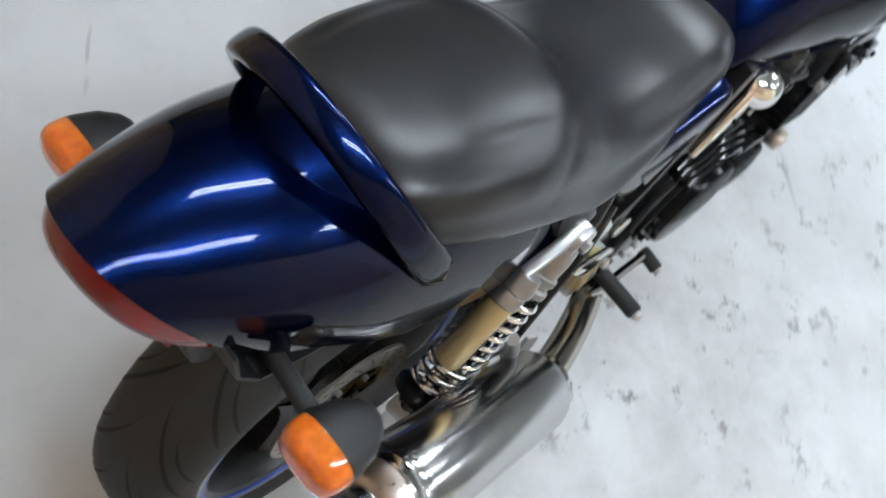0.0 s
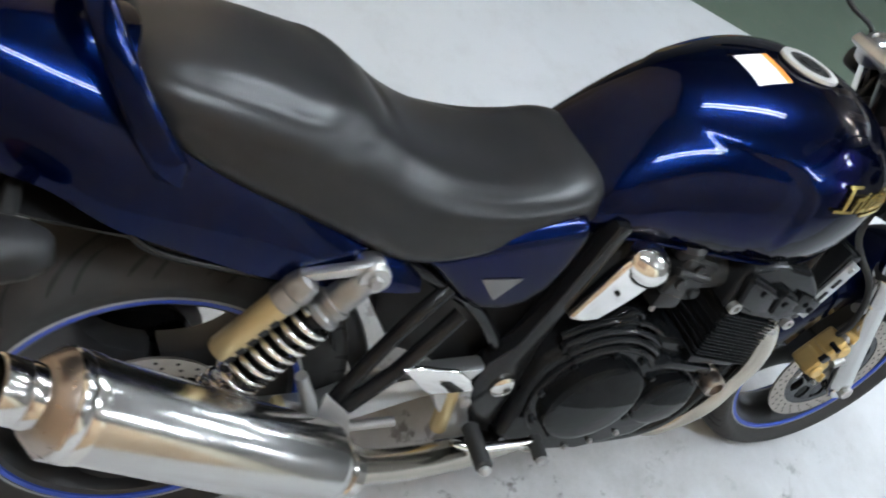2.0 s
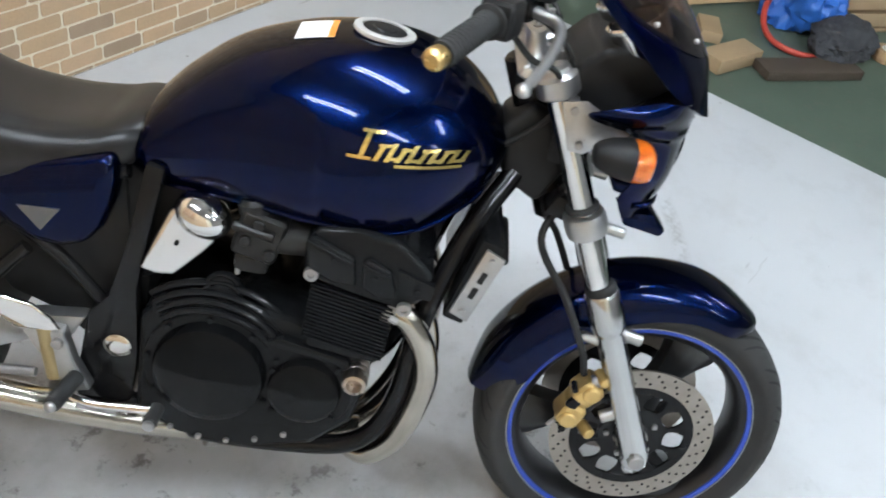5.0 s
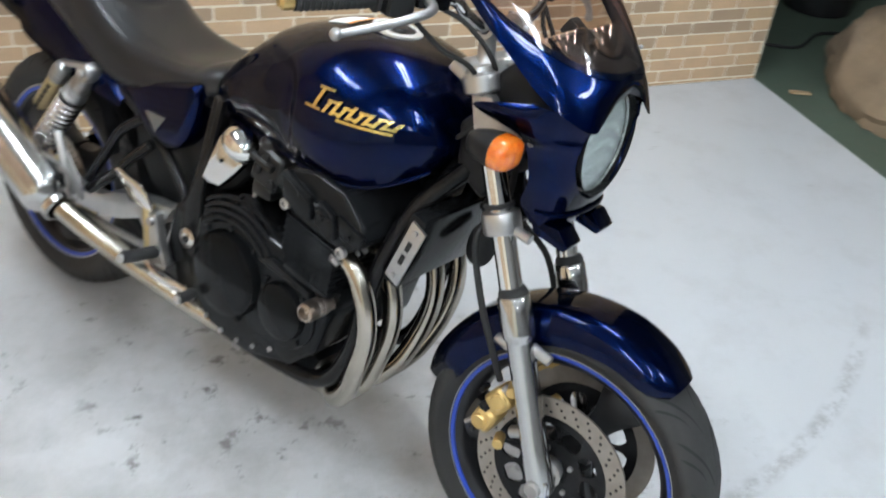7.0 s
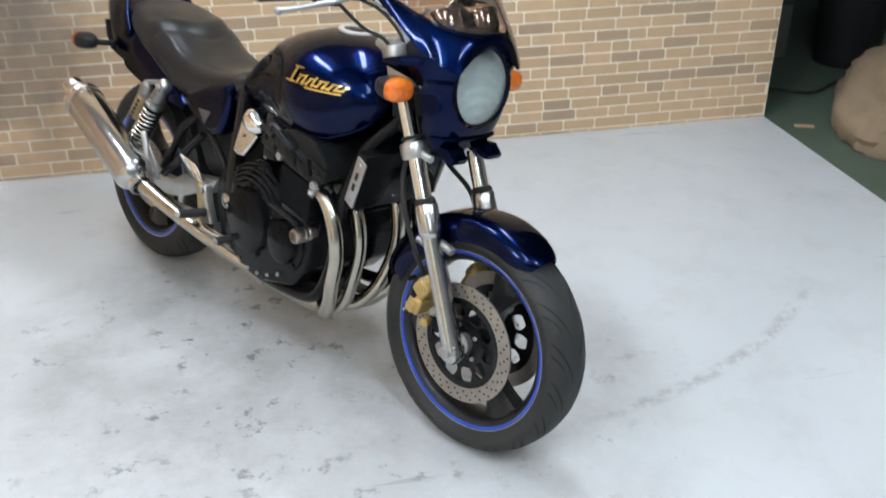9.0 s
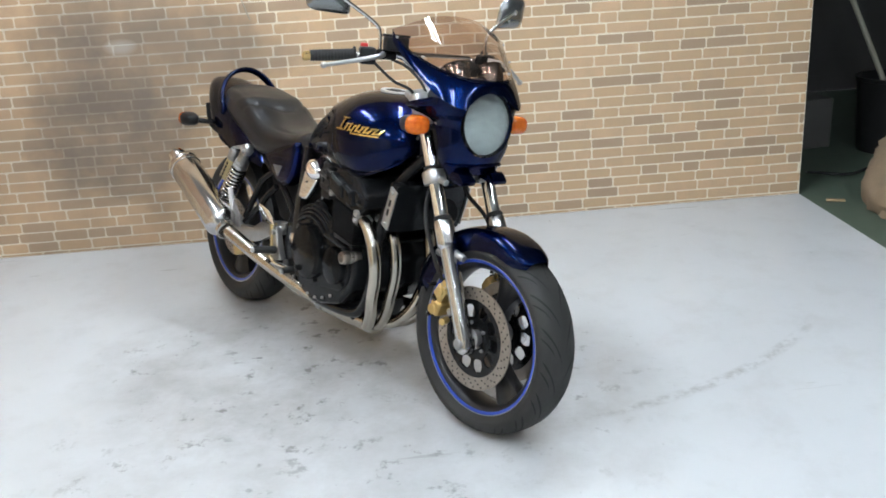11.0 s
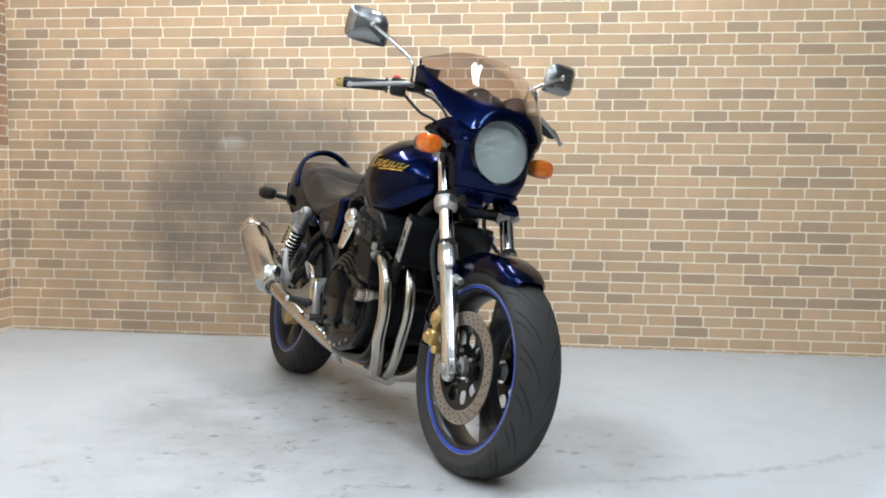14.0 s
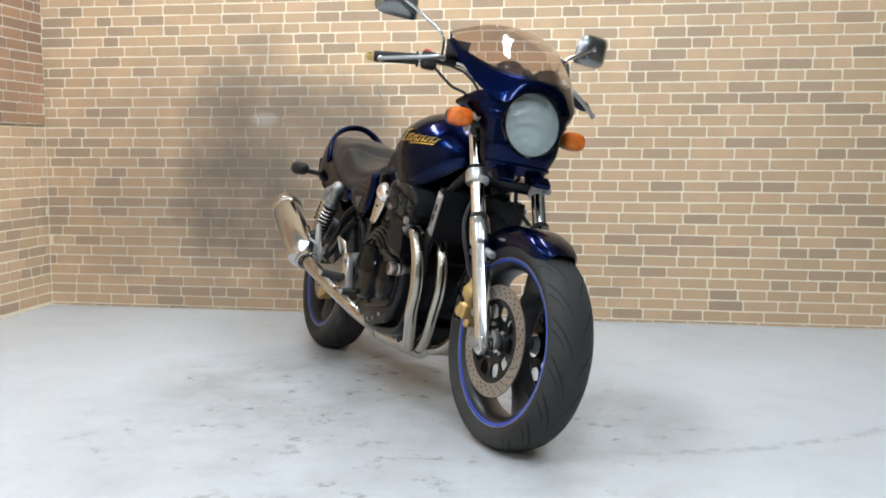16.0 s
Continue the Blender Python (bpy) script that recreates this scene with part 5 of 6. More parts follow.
# foot controls
for s in (-1, 1):
    part("heel_guard", prism([(0.328, 0.472), (0.345, 0.476), (0.362, 0.475), (0.424, 0.465), (0.454, 0.441), (0.468, 0.420), (0.448, 0.416), (0.392, 0.412), (0.366, 0.436)], s * 0.176, s * 0.184, 0.004, 3), CHROME, bike, "chromed heel guard plate")
    hb = part("peg_hanger", prism([(0.398, 0.412), (0.470, 0.414), (0.486, 0.355), (0.515, 0.296), (0.480, 0.288), (0.440, 0.284), (0.446, 0.340), (0.420, 0.372)], s * 0.150, s * 0.178, 0.008, 3), ALU, bike, "aluminium foot peg hanger")
    part("hanger_bolt", rod((0.462, s * 0.176, 0.392), (0.462, s * 0.188, 0.392), 0.010, 10), ALU_DULL, hb)
    part("master_cylinder", rod((0.437, s * 0.168, 0.42), (0.452, s * 0.168, 0.31), 0.015, 14), GOLD_DULL, hb)
    part("foot_peg", rod((0.495, s * 0.185, 0.332), (0.485, s * 0.272, 0.338), 0.0145, 14, 0.004), GRIP, bike, "black rubber foot peg with a metal feeler")
    part("peg_feeler", ball((0.4845, s * 0.275, 0.337), (0.010, 0.008, 0.010), 12, 8), ALU, bike)
    pd = part("foot_lever", pipe([(0.470, s * 0.195, 0.300), (0.52, s * 0.200, 0.290), (0.58, s * 0.200, 0.292), (0.634, s * 0.200, 0.296)], 0.0085), CHROME, bike, "chromed foot lever with a rubber tip")
    part("lever_rubber", rod((0.634, s * 0.190, 0.296), (0.631, s * 0.234, 0.292), 0.0125, 12, 0.003), GRIP, pd)
    part("lever_end", rod((0.631, s * 0.232, 0.292), (0.631, s * 0.241, 0.2915), 0.010, 12), ALU, pd)
part("side_stand", pipe([(0.60, 0.13, 0.215), (0.66, 0.20, 0.13), (0.70, 0.275, 0.058)], 0.011), BLACK, bike, "black steel side stand")
part("stand_foot", block((0.702, 0.282, 0.056), (0.060, 0.045, 0.010), 0.003, (10.5, 0, 0)), BLACK, bike)

# handlebar, turned a little to the right
BAR_TURN = pose(1.15, 0, 0, 0, 0, -1.0) @ pose(-1.15, 0, 0)
bar = part("handlebar", pipe([(1.002, -0.392, 1.064), (1.055, -0.27, 1.078), (1.115, -0.150, 1.086), (1.135, -0.115, 1.062), (1.140, -0.06, 1.038), (1.140, 0, 1.036), (1.140, 0.06, 1.038), (1.135, 0.115, 1.062), (1.115, 0.150, 1.086), (1.055, 0.27, 1.078), (1.002, 0.392, 1.064)], 0.011, 8, 16), CHROME, bike, "chromed handlebar with black grips")
for s in (-1, 1):
    rs = part("riser", lathe(bmesh.new(), [(0.024, 0.0), (0.022, 0.010), (0.016, 0.022), (0.0155, 0.046), (0.018, 0.060)], (1.150, s * 0.048, 0.968), (-0.15, 0, 1), 24), ALU, bike, "cast aluminium bar riser with a bolted cap")
    part("riser_cap", lathe(bmesh.new(), [(0.0112, -0.016), (0.0190, -0.016), (0.0205, -0.013), (0.0205, 0.013), (0.0190, 0.016), (0.0112, 0.016)], (1.140, s * 0.048, 1.037), (0, 1, 0.06 * s), 28, False), ALU, rs)
    for k in (-1, 1):
        part("cap_bolt", rod((1.140 + 0.020 * k, s * 0.048, 1.020), (1.140 + 0.018 * k, s * 0.048, 1.054), 0.0055, 8), ALU_DULL, rs)
    g = part("grip", tube(bmesh.new(), [(1.005, s * 0.386, 1.0645), (1.028, s * 0.334, 1.0705), (1.058, s * 0.265, 1.078)], [0.0165, 0.0165, 0.0175], 22), GRIP, bar, "ribbed black rubber grip")
    for k in range(12):
        f = (k + 1) / 14
        a = Vector((1.005, s * 0.386, 1.0645)).lerp(Vector((1.058, s * 0.265, 1.078)), f)
        part("grip_rib", lathe(bmesh.new(), [(0.0165, -0.0022), (0.0178, -0.001), (0.0178, 0.001), (0.0165, 0.0022)], a, (0.053, -s * 0.121, 0.0135), 20, False), GRIP, bar)
    part("grip_flange", lathe(bmesh.new(), [(0.018, 0), (0.024, 0.002), (0.024, 0.007), (0.018, 0.009)], (1.056, s * 0.269, 1.0775), (0.4, -s * 0.91, 0.1), 22), GRIP, bar)
    part("bar_end", lathe(bmesh.new(), [(0.011, -0.002), (0.0140, 0.001), (0.0150, 0.010), (0.0140, 0.018), (0.009, 0.023), (0.005, 0.023)], (1.004, s * 0.387, 1.064), (-0.40, s * 0.91, -0.1), 24), BRASS, bar, "brass-coloured bar end weight")
    sw = part("switch_housing", block((1.075, s * 0.232, 1.078), (0.050, 0.050, 0.052), 0.012, (0, 0, s * 24), 3), PLASTIC, bar, "black plastic switch housing")
    part("kill_switch", block((1.062, s * 0.236, 1.108), (0.018, 0.022, 0.012), 0.004, (0, 0, s * 24)), REDKNOB if s < 0 else PLASTIC, sw)
    part("perch", block((1.105, s * 0.185, 1.085), (0.040, 0.060, 0.030), 0.008, (0, 0, s * 24)), BLACK, bar)
    # the clutch lever is shorter and set lower than the brake lever
    tip = Vector((1.106, -0.398, 1.045)) if s < 0 else Vector((1.124, 0.350, 1.022))
    lv = part("lever", pipe([(1.120, s * 0.205, 1.086), (1.150, s * 0.235, 1.082), Vector((1.150, s * 0.235, 1.082)).lerp(tip, 0.28) + Vector((0.010, 0, 0)), Vector((1.150, s * 0.235, 1.082)).lerp(tip, 0.65) + Vector((0.008, 0, 0)), tip + Vector((0.002, -s * 0.004, 0.001))], [0.0085, 0.0060], 6, 12), ALU, bar, "polished aluminium lever")
    part("lever_ball", ball(tip, (0.0095, 0.0095, 0.0095), 14, 10), ALU, lv)
    if s < 0:
        mc = part("brake_reservoir", block((1.125, -0.165, 1.118), (0.055, 0.070, 0.042), 0.008, (0, 0, -20)), PLASTIC, bar, "black brake fluid reservoir")
        part("reservoir_lid", block((1.125, -0.165, 1.142), (0.058, 0.074, 0.008), 0.003, (0, 0, -20)), PLASTIC, mc)
    st = part("mirror", pipe([(1.100, s * 0.205, 1.10), (1.098, s * 0.207, 1.150), (1.092, s * 0.225, 1.175), (1.080, s * 0.285, 1.213), (1.068, s * 0.345, 1.246)], 0.0058, 6, 12), CHROME, bike, "rear-view mirror on a thin stem")
    rows = []
    for h, k in ((-0.002, 0.98), (0.004, 1.0), (0.012, 0.96), (0.022, 0.82), (0.030, 0.55), (0.033, 0.15)):
        rows.append([pose(1.036, s * 0.352, 1.246, 0, 8, s * 16) @ Vector((h, k * 0.066 * spow(math.cos(a), 0.45) * (1 - 0.16 * math.sin(a)), k * 0.053 * spow(math.sin(a), 0.45) + 0.010 * math.cos(a) * s)) for a in (2 * math.pi * j / 36 for j in range(36))])
    bm = bmesh.new()
    skin(bm, rows, True, True)
    part("mirror_shell", bm, MIRRORBACK, st, "dark chromed mirror shell", 50)
    part("mirror_ball", ball((1.067, s * 0.347, 1.247), (0.010, 0.010, 0.010), 14, 10), CHROME, st)
    st.matrix_basis = BAR_TURN
    part("clutch_cable", pipe([(1.10, s * 0.17, 1.075), (1.15, s * 0.13, 1.05), (1.20, s * 0.10, 0.99), (1.19, s * 0.08, 0.90), (1.12, s * 0.06, 0.82)], 0.0045), GRIP, bike, "black control cable")
    part("throttle_cable", pipe([(1.085, s * 0.215, 1.060), (1.13, s * 0.17, 1.01), (1.18, s * 0.13, 0.98), (1.20, s * 0.09, 0.88)], 0.0045), GRIP, bike)
    g = part("gauge", lathe(bmesh.new(), [(0.018, -0.060), (0.036, -0.052), (0.044, -0.030), (0.045, 0.0), (0.047, 0.002), (0.047, 0.008), (0.043, 0.010)], (1.285, s * 0.064, 1.060), (-0.55, 0, 0.83), 36, False), CHROME, bike, "chromed round gauge")
    part("dial", lathe(bmesh.new(), [(0.043, 0.002), (0.002, 0.002)], (1.285, s * 0.064, 1.060), (-0.55, 0, 0.83), 32), DIAL, g, "black dial")
    part("gauge_glass", lathe(bmesh.new(), [(0.0435, 0.006), (0.043, 0.009), (0.002, 0.010)], (1.285, s * 0.064, 1.060), (-0.55, 0, 0.83), 32), GLASS, g)
    for k in range(11):
        a = radians(-40 + 260 * k / 10)
        ax = Vector((-0.55, 0, 0.83)).normalized()
        u = Vector((0.83, 0, 0.55)).normalized()
        q = Vector((1.285, s * 0.064, 1.060)) + ax * 0.0028 + 0.034 * (u * math.sin(a) + Vector((0, 1, 0)) * math.cos(a))
        part("dial_mark", rod(q, q + ax * 0.0006, 0.0016, 6), WHITE, g)
part("dash_lamp_panel", block((1.282, 0, 1.066), (0.05, 0.030, 0.03), 0.004, (0, 30, 0)), PLASTIC, bike)
bar.matrix_basis = BAR_TURN
part("bar_brace", rod((1.125, -0.125, 1.092), (1.125, 0.125, 1.092), 0.007, 14), CHROME, bar)
part("ignition_lock", rod((1.195, 0, 0.955), (1.185, 0, 0.985), 0.020, 20), ALU_DULL, bike)
part("head_stock", rod((1.235, 0, 0.73), (1.158, 0, 0.94), 0.036, 24), BLACK, bike)
part("wiring_cover", prism([(1.125, 0.860), (1.165, 0.905), (1.205, 0.890), (1.240, 0.800), (1.205, 0.735), (1.140, 0.770)], -0.058, 0.058, 0.015, 3), PLASTIC, bike, "black plastic cover round the steering head")
part("instrument_shroud", prism([(1.212, 0.905), (1.300, 0.935), (1.362, 0.985), (1.376, 1.024), (1.318, 1.040), (1.240, 1.022), (1.205, 0.985)], -0.102, 0.102, 0.014, 3), PLASTIC, bike, "black plastic instrument shroud")
part("wiring_loom", block((1.235, 0, 0.87), (0.07, 0.13, 0.12), 0.02), PLASTIC, bike, "black wiring behind the headlamp")

# cowl
CENTRE = Vector((1.40, 0, 0.912))


def cowl_lower(u, v):
    """u across from -1 to 1, v up from 0 to 1."""
    z = 0.762 + 0.222 * v
    front = blend([(0.762, 1.376), (0.80, 1.394), (0.85, 1.403), (0.91, 1.408), (0.955, 1.412), (0.985, 1.402)], z)[0]
    half = blend([(0.762, 0.090), (0.80, 0.108), (0.842, 0.122), (0.906, 0.132), (0.93, 0.152), (0.956, 0.176), (0.985, 0.160)], z)[0]
    rear = blend([(0.762, 1.335), (0.80, 1.318), (0.842, 1.329), (0.87, 1.324), (0.906, 1.312), (0.925, 1.296), (0.938, 1.244), (0.956, 1.228), (0.985, 1.330)], z)[0]
    a = abs(u) * math.pi / 2
    y = half * math.sin(a) ** 0.86
    x = rear + (front - rear) * max(0.0, math.cos(a)) ** 0.62
    return Vector((x, math.copysign(y, u), z))


bm = bmesh.new()
nu, nv = 72, 40
vs = [[bm.verts.new(cowl_lower(-1 + 2 * i / nu, j / nv)) for i in range(nu + 1)] for j in range(nv + 1)]
hole = 0.0960


def off(v):
    return math.hypot(v.co.y - CENTRE.y, v.co.z - CENTRE.z)


for j in range(nv):
    for i in range(nu):
        q = (vs[j][i], vs[j][i + 1], vs[j + 1][i + 1], vs[j + 1][i])
        if sum(off(v) < hole for v in q) < 3:
            bm.faces.new(q)
for v in bm.verts:
    d = off(v)
    if v.link_faces and d < hole + 0.004 and any(len(e.link_faces) == 1 for e in v.link_edges):
        v.co.y, v.co.z = CENTRE.y + (v.co.y - CENTRE.y) * hole / d, CENTRE.z + (v.co.z - CENTRE.z) * hole / d
bmesh.ops.delete(bm, geom=[v for v in bm.verts if not v.link_faces], context="VERTS")
bmesh.ops.recalc_face_normals(bm, faces=bm.faces)
bmesh.ops.solidify(bm, geom=bm.faces[:], thickness=0.0035)
cowl = part("headlamp_cowl", bm, PAINT, bike, "glossy dark blue bikini cowl with a bronze screen", 50)
LOW = [(1.405, 0.0, 1.007), (1.408, 0.050, 0.993), (1.412, 0.084, 0.970), (1.411, 0.107, 0.957), (1.380, 0.142, 0.974), (1.337, 0.164, 0.998), (1.270, 0.190, 1.056), (1.220, 0.203, 1.096), (1.185, 0.209, 1.128)]
HIGH = [(1.396, 0.0, 1.041), (1.392, 0.045, 1.042), (1.375, 0.083, 1.046), (1.348, 0.114, 1.056), (1.315, 0.142, 1.070), (1.280, 0.164, 1.087), (1.238, 0.186, 1.110), (1.205, 0.200, 1.136), (1.178, 0.208, 1.160)]
lo, hi = glide(LOW, 6), glide(HIGH, 6)
flip = lambda row: [Vector((p.x, -p.y, p.z)) for p in row[:0:-1]] + list(row)  # noqa: E731
lo, hi = flip(lo), flip(hi)
rows = []
for k in range(9):
    f = k / 8
    rows.append([a.lerp(b, f) + Vector((0.007, 0, 0.004)) * math.sin(math.pi * f) * (1 - abs(2 * i / (len(lo) - 1) - 1) * 0.7) for i, (a, b) in enumerate(zip(lo, hi))])
part("cowl_brow", shell(rows, 0.0035), PAINT, cowl, "", 50)
TOP = [(1.208, 0.0, 1.214), (1.207, 0.040, 1.212), (1.204, 0.080, 1.207), (1.200, 0.112, 1.199), (1.194, 0.142, 1.188), (1.189, 0.165, 1.179), (1.184, 0.185, 1.172), (1.181, 0.198, 1.166), (1.178, 0.208, 1.161)]
tp = flip(glide(TOP, 6))
base = [p + Vector((0.004, math.copysign(0.004, p.y) if abs(p.y) > 0.001 else 0, -0.012)) + Vector((0.004, 0, 0.003)) for p in hi]
rows = []
for k in range(11):
    f = k / 10
    rows.append([a.lerp(b, f) + Vector((0.014, 0, 0.012)) * math.sin(math.pi * f) * (1 - (2 * i / (len(hi) - 1) - 1) ** 2) for i, (a, b) in enumerate(zip(base, tp))])
scr = part("windscreen", shell(rows, 0.0025), SMOKE, cowl, "bronze tinted plastic screen", 60)
scr.visible_shadow = False
for i in (4, 18, 34, len(hi) - 35, len(hi) - 19, len(hi) - 5):
    q = rows[1][i]
    part("screen_screw", ball(q + Vector((0.002, 0, 0.002)), (0.0042, 0.0042, 0.0042), 12, 8), ALU_DULL, cowl)
for s in (-1, 1):
    br = part("cowl_bracket", prism([(1.192, 0.948), (1.228, 0.955), (1.265, 0.935), (1.300, 0.925), (1.300, 0.905), (1.262, 0.890), (1.240, 0.872), (1.216, 0.874)], s * 0.124, s * 0.129, 0.0015), ALU, cowl, "bare aluminium cowl bracket")
    for x, z in ((1.212, 0.938), (1.231, 0.886), (1.322, 0.912)):
        part("bracket_screw", rod((x, s * 0.127, z), (x, s * 0.135, z), 0.0065, 8), ALU_DULL, br)
    part("chin_wing", prism([(1.330, 0.772), (1.390, 0.772), (1.415, 0.748), (1.408, 0.735), (1.345, 0.745)], s * 0.035, s * 0.088, 0.006), PAINT, cowl)

part("chin_lip", pipe([cowl_lower(u / 10, 0.13) + Vector((0.002, 0, 0)) for u in range(-9, 10)], 0.0055, 3, 10), PAINT, cowl)
CENTRE = CENTRE + Vector((-0.052, 0.007, 0.0))
lamp = part("headlamp", lathe(bmesh.new(), [(0.045, -0.115), (0.075, -0.085), (0.092, -0.030), (0.0945, 0.018), (0.0952, 0.044), (0.0945, 0.048), (0.0935, 0.048), (0.0930, 0.032), (0.0915, 0.026)], CENTRE, (1, 0, 0.05), 56, False), BLACK, bike, "round headlamp with ribbed clear glass")
part("lamp_reflector", lathe(bmesh.new(), [(0.012, -0.055), (0.040, -0.048), (0.068, -0.028), (0.085, 0.0), (0.092, 0.024)], CENTRE, (1, 0, 0.05), 48, False), REFLECTOR, lamp)
part("lamp_rim", lathe(bmesh.new(), [(0.0925, 0.028), (0.0932, 0.033), (0.0905, 0.034), (0.0900, 0.029)], CENTRE, (1, 0, 0.05), 56, False), CHROME, lamp, "thin chromed lamp rim")
part("lamp_bulb", ball(CENTRE + Vector((-0.028, 0, 0)), (0.020, 0.010, 0.010), 14, 10), REFLECTOR, lamp)
bm = bmesh.new()
rows = []
for i in range(45):
    r = 0.092 * i / 44
    row = []
    for k in range(240):
        a = 2 * math.pi * k / 240
        y, z = r * math.cos(a), r * math.sin(a)
        rib = (0.0012 * math.sin(y * 760) + 0.0009 * math.sin((z + 6 * y * y) * 210)) if r < 0.087 else 0
        row.append(CENTRE + Vector((0.027 + 0.010 * (1 - (r / 0.092) ** 2) - 0.05 * z + rib, max(r, 1e-4) * math.cos(a), max(r, 1e-4) * math.sin(a))))
    rows.append(row)
skin(bm, rows, True)
bmesh.ops.recalc_face_normals(bm, faces=bm.faces)
bmesh.ops.solidify(bm, geom=bm.faces[:], thickness=0.003)
lg = part("lamp_glass", bm, LENS, lamp, "fluted clear glass", 60)
lg.visible_shadow = False

# the cowl, its lamp and the front indicators sit a little to the right of the middle
cowl.location.y -= 0.014
lamp.location.y -= 0.014

# ---- things beyond the white floor ----
WOOD = worn(material("pale_wood", (0.36, 0.25, 0.14), 0.7), (0.37, 0.26, 0.15), 35, 0.5, (0.6, 0.8), 0.001)
WOOD_DARK = worn(material("dark_wood", (0.055, 0.040, 0.028), 0.75), (0.060, 0.043, 0.030), 40, 0.5, (0.65, 0.85), 0.001)
PLY = worn(material("plywood", (0.48, 0.33, 0.17), 0.65), (0.50, 0.35, 0.19), 20, 0.4, (0.55, 0.75))
CARD = worn(material("cardboard", (0.36, 0.23, 0.12), 0.8), (0.38, 0.24, 0.13), 30, 0.3, (0.7, 0.9))
TARP = worn(material("blue_tarpaulin", (0.02, 0.11, 0.42), 0.4), (0.022, 0.12, 0.45), 30, 0.35, (0.3, 0.5), 0.002)
CLOTH = worn(material("grey_cloth", (0.035, 0.036, 0.04), 0.9), (0.04, 0.041, 0.046), 150, 0.5, (0.8, 0.95), 0.002)
HOSE = worn(material("red_hose", (0.42, 0.045, 0.03), 0.45), (0.44, 0.05, 0.032), 60, 0.3, (0.35, 0.55))
BURLAP = worn(material("brown_burlap", (0.27, 0.19, 0.11), 0.95), (0.21, 0.15, 0.095), 45, 0.85, (0.85, 1.0), 0.006)
TAPE = material("paper_core", (0.72, 0.68, 0.6), 0.7)


def lumpy(c, s, seed, flat=0.0, rough=0.12, freq=3.0, cone=0.0):
    """A slumped soft heap standing on the floor."""
    bm = bmesh.new()
    bmesh.ops.create_icosphere(bm, subdivisions=5, radius=1)
    for v in bm.verts:
        p = v.co.copy()
        k = 1 + rough * noise.noise(p * freq * 0.5 + Vector((seed, 0, 0))) + rough * 0.45 * noise.noise(p * freq * 2 + Vector((0, seed, 0))) + rough * 0.2 * noise.noise(p * freq * 5)
        q = p * k
        q.x, q.y = q.x * (1 - cone * max(0.0, q.z)), q.y * (1 - cone * max(0.0, q.z))
        v.co = Vector((c[0] + q.x * s[0], c[1] + q.y * s[1], c[2] + max(-flat, q.z) * s[2]))
    return bm


def thing(name, bm, mat, label, category, smooth=40):
    return tagged(part(name, bm, mat, None, label, smooth), label, category)


def moved(bm, m):
    bm.transform(m)
    return bm


sack = thing("burlap_sack", lumpy((5.27, -0.42, 0.10), (0.52, 0.58, 0.44), 3.1, 0.228, 0.12, 5.0, 0.25), BURLAP, "large slumped brown burlap sack on the green floor", "sack")
plank = thing("plank", moved(block((0, 0, 0.021), (0.46, 0.115, 0.038), 0.004), pose(5.045, -1.645, 0, 0, 0, -36.7)), WOOD_DARK, "dark weathered plank lying on the green floor", "plank")
thing("wood_block", moved(block((0, 0, 0.032), (0.26, 0.11, 0.06), 0.006), pose(4.83, -1.385, 0, 0, 0, -18)), WOOD, "pale wooden block lying on the green floor", "wood block")
thing("wood_offcut", moved(block((0, 0, 0.026), (0.16, 0.09, 0.048), 0.005), pose(4.99, -1.22, 0, 0, 0, 30)), WOOD, "short pale wooden offcut on the green floor", "wood block")
jacket = thing("work_jacket", lumpy((5.36, -1.665, 0.060), (0.21, 0.13, 0.075), 7.7, 0.6, 0.20, 3.4), CLOTH, "crumpled dark grey work jacket beside the plank", "cloth")
thing("tarpaulin", lumpy((5.46, -1.44, 0.13), (0.15, 0.16, 0.19), 11.3, 0.65, 0.4, 2.4), TARP, "crumpled bright blue tarpaulin bundle", "tarpaulin")
thing("hose", pipe([(5.46, -1.76, 0.014), (5.36, -1.76, 0.05), (5.22, -1.66, 0.020), (5.15, -1.56, 0.014), (5.15, -1.45, 0.020), (5.21, -1.37, 0.05), (5.31, -1.33, 0.10), (5.44, -1.33, 0.12), (5.60, -1.38, 0.06), (5.68, -1.50, 0.016)], 0.013, 8, 12), HOSE, "coiled red rubber hose on the green floor", "hose")
thing("plywood_sheet", moved(block((0, 0, 0.30), (0.50, 0.014, 0.60), 0.002), pose(5.36, -1.16, 0.008, -14, 0, -30)), PLY, "plywood sheet leaning behind the clutter", "plywood")
box = thing("wooden_crate", moved(block((0, 0, 0.012), (0.50, 0.36, 0.014), 0.002), pose(5.82, -1.58, 0, 0, 0, -35)), WOOD, "open wooden slat crate with tools", "crate")
for y in (-0.17, 0.17):
    for z in (0.06, 0.14, 0.22):
        part("slat", moved(block((0, y, z), (0.50, 0.014, 0.062), 0.002), pose(5.82, -1.58, 0, 0, 0, -35)), WOOD, box)
for x in (-0.243, 0.243):
    for z in (0.06, 0.14, 0.22):
        part("slat", moved(block((x, 0, z), (0.014, 0.326, 0.062), 0.002), pose(5.82, -1.58, 0, 0, 0, -35)), WOOD, box)
thing("broom_handle", rod((5.50, -1.60, 0.006), (5.62, -1.36, 0.62), 0.013, 12), WOOD, "pale wooden stick leaning on the plywood", "stick")
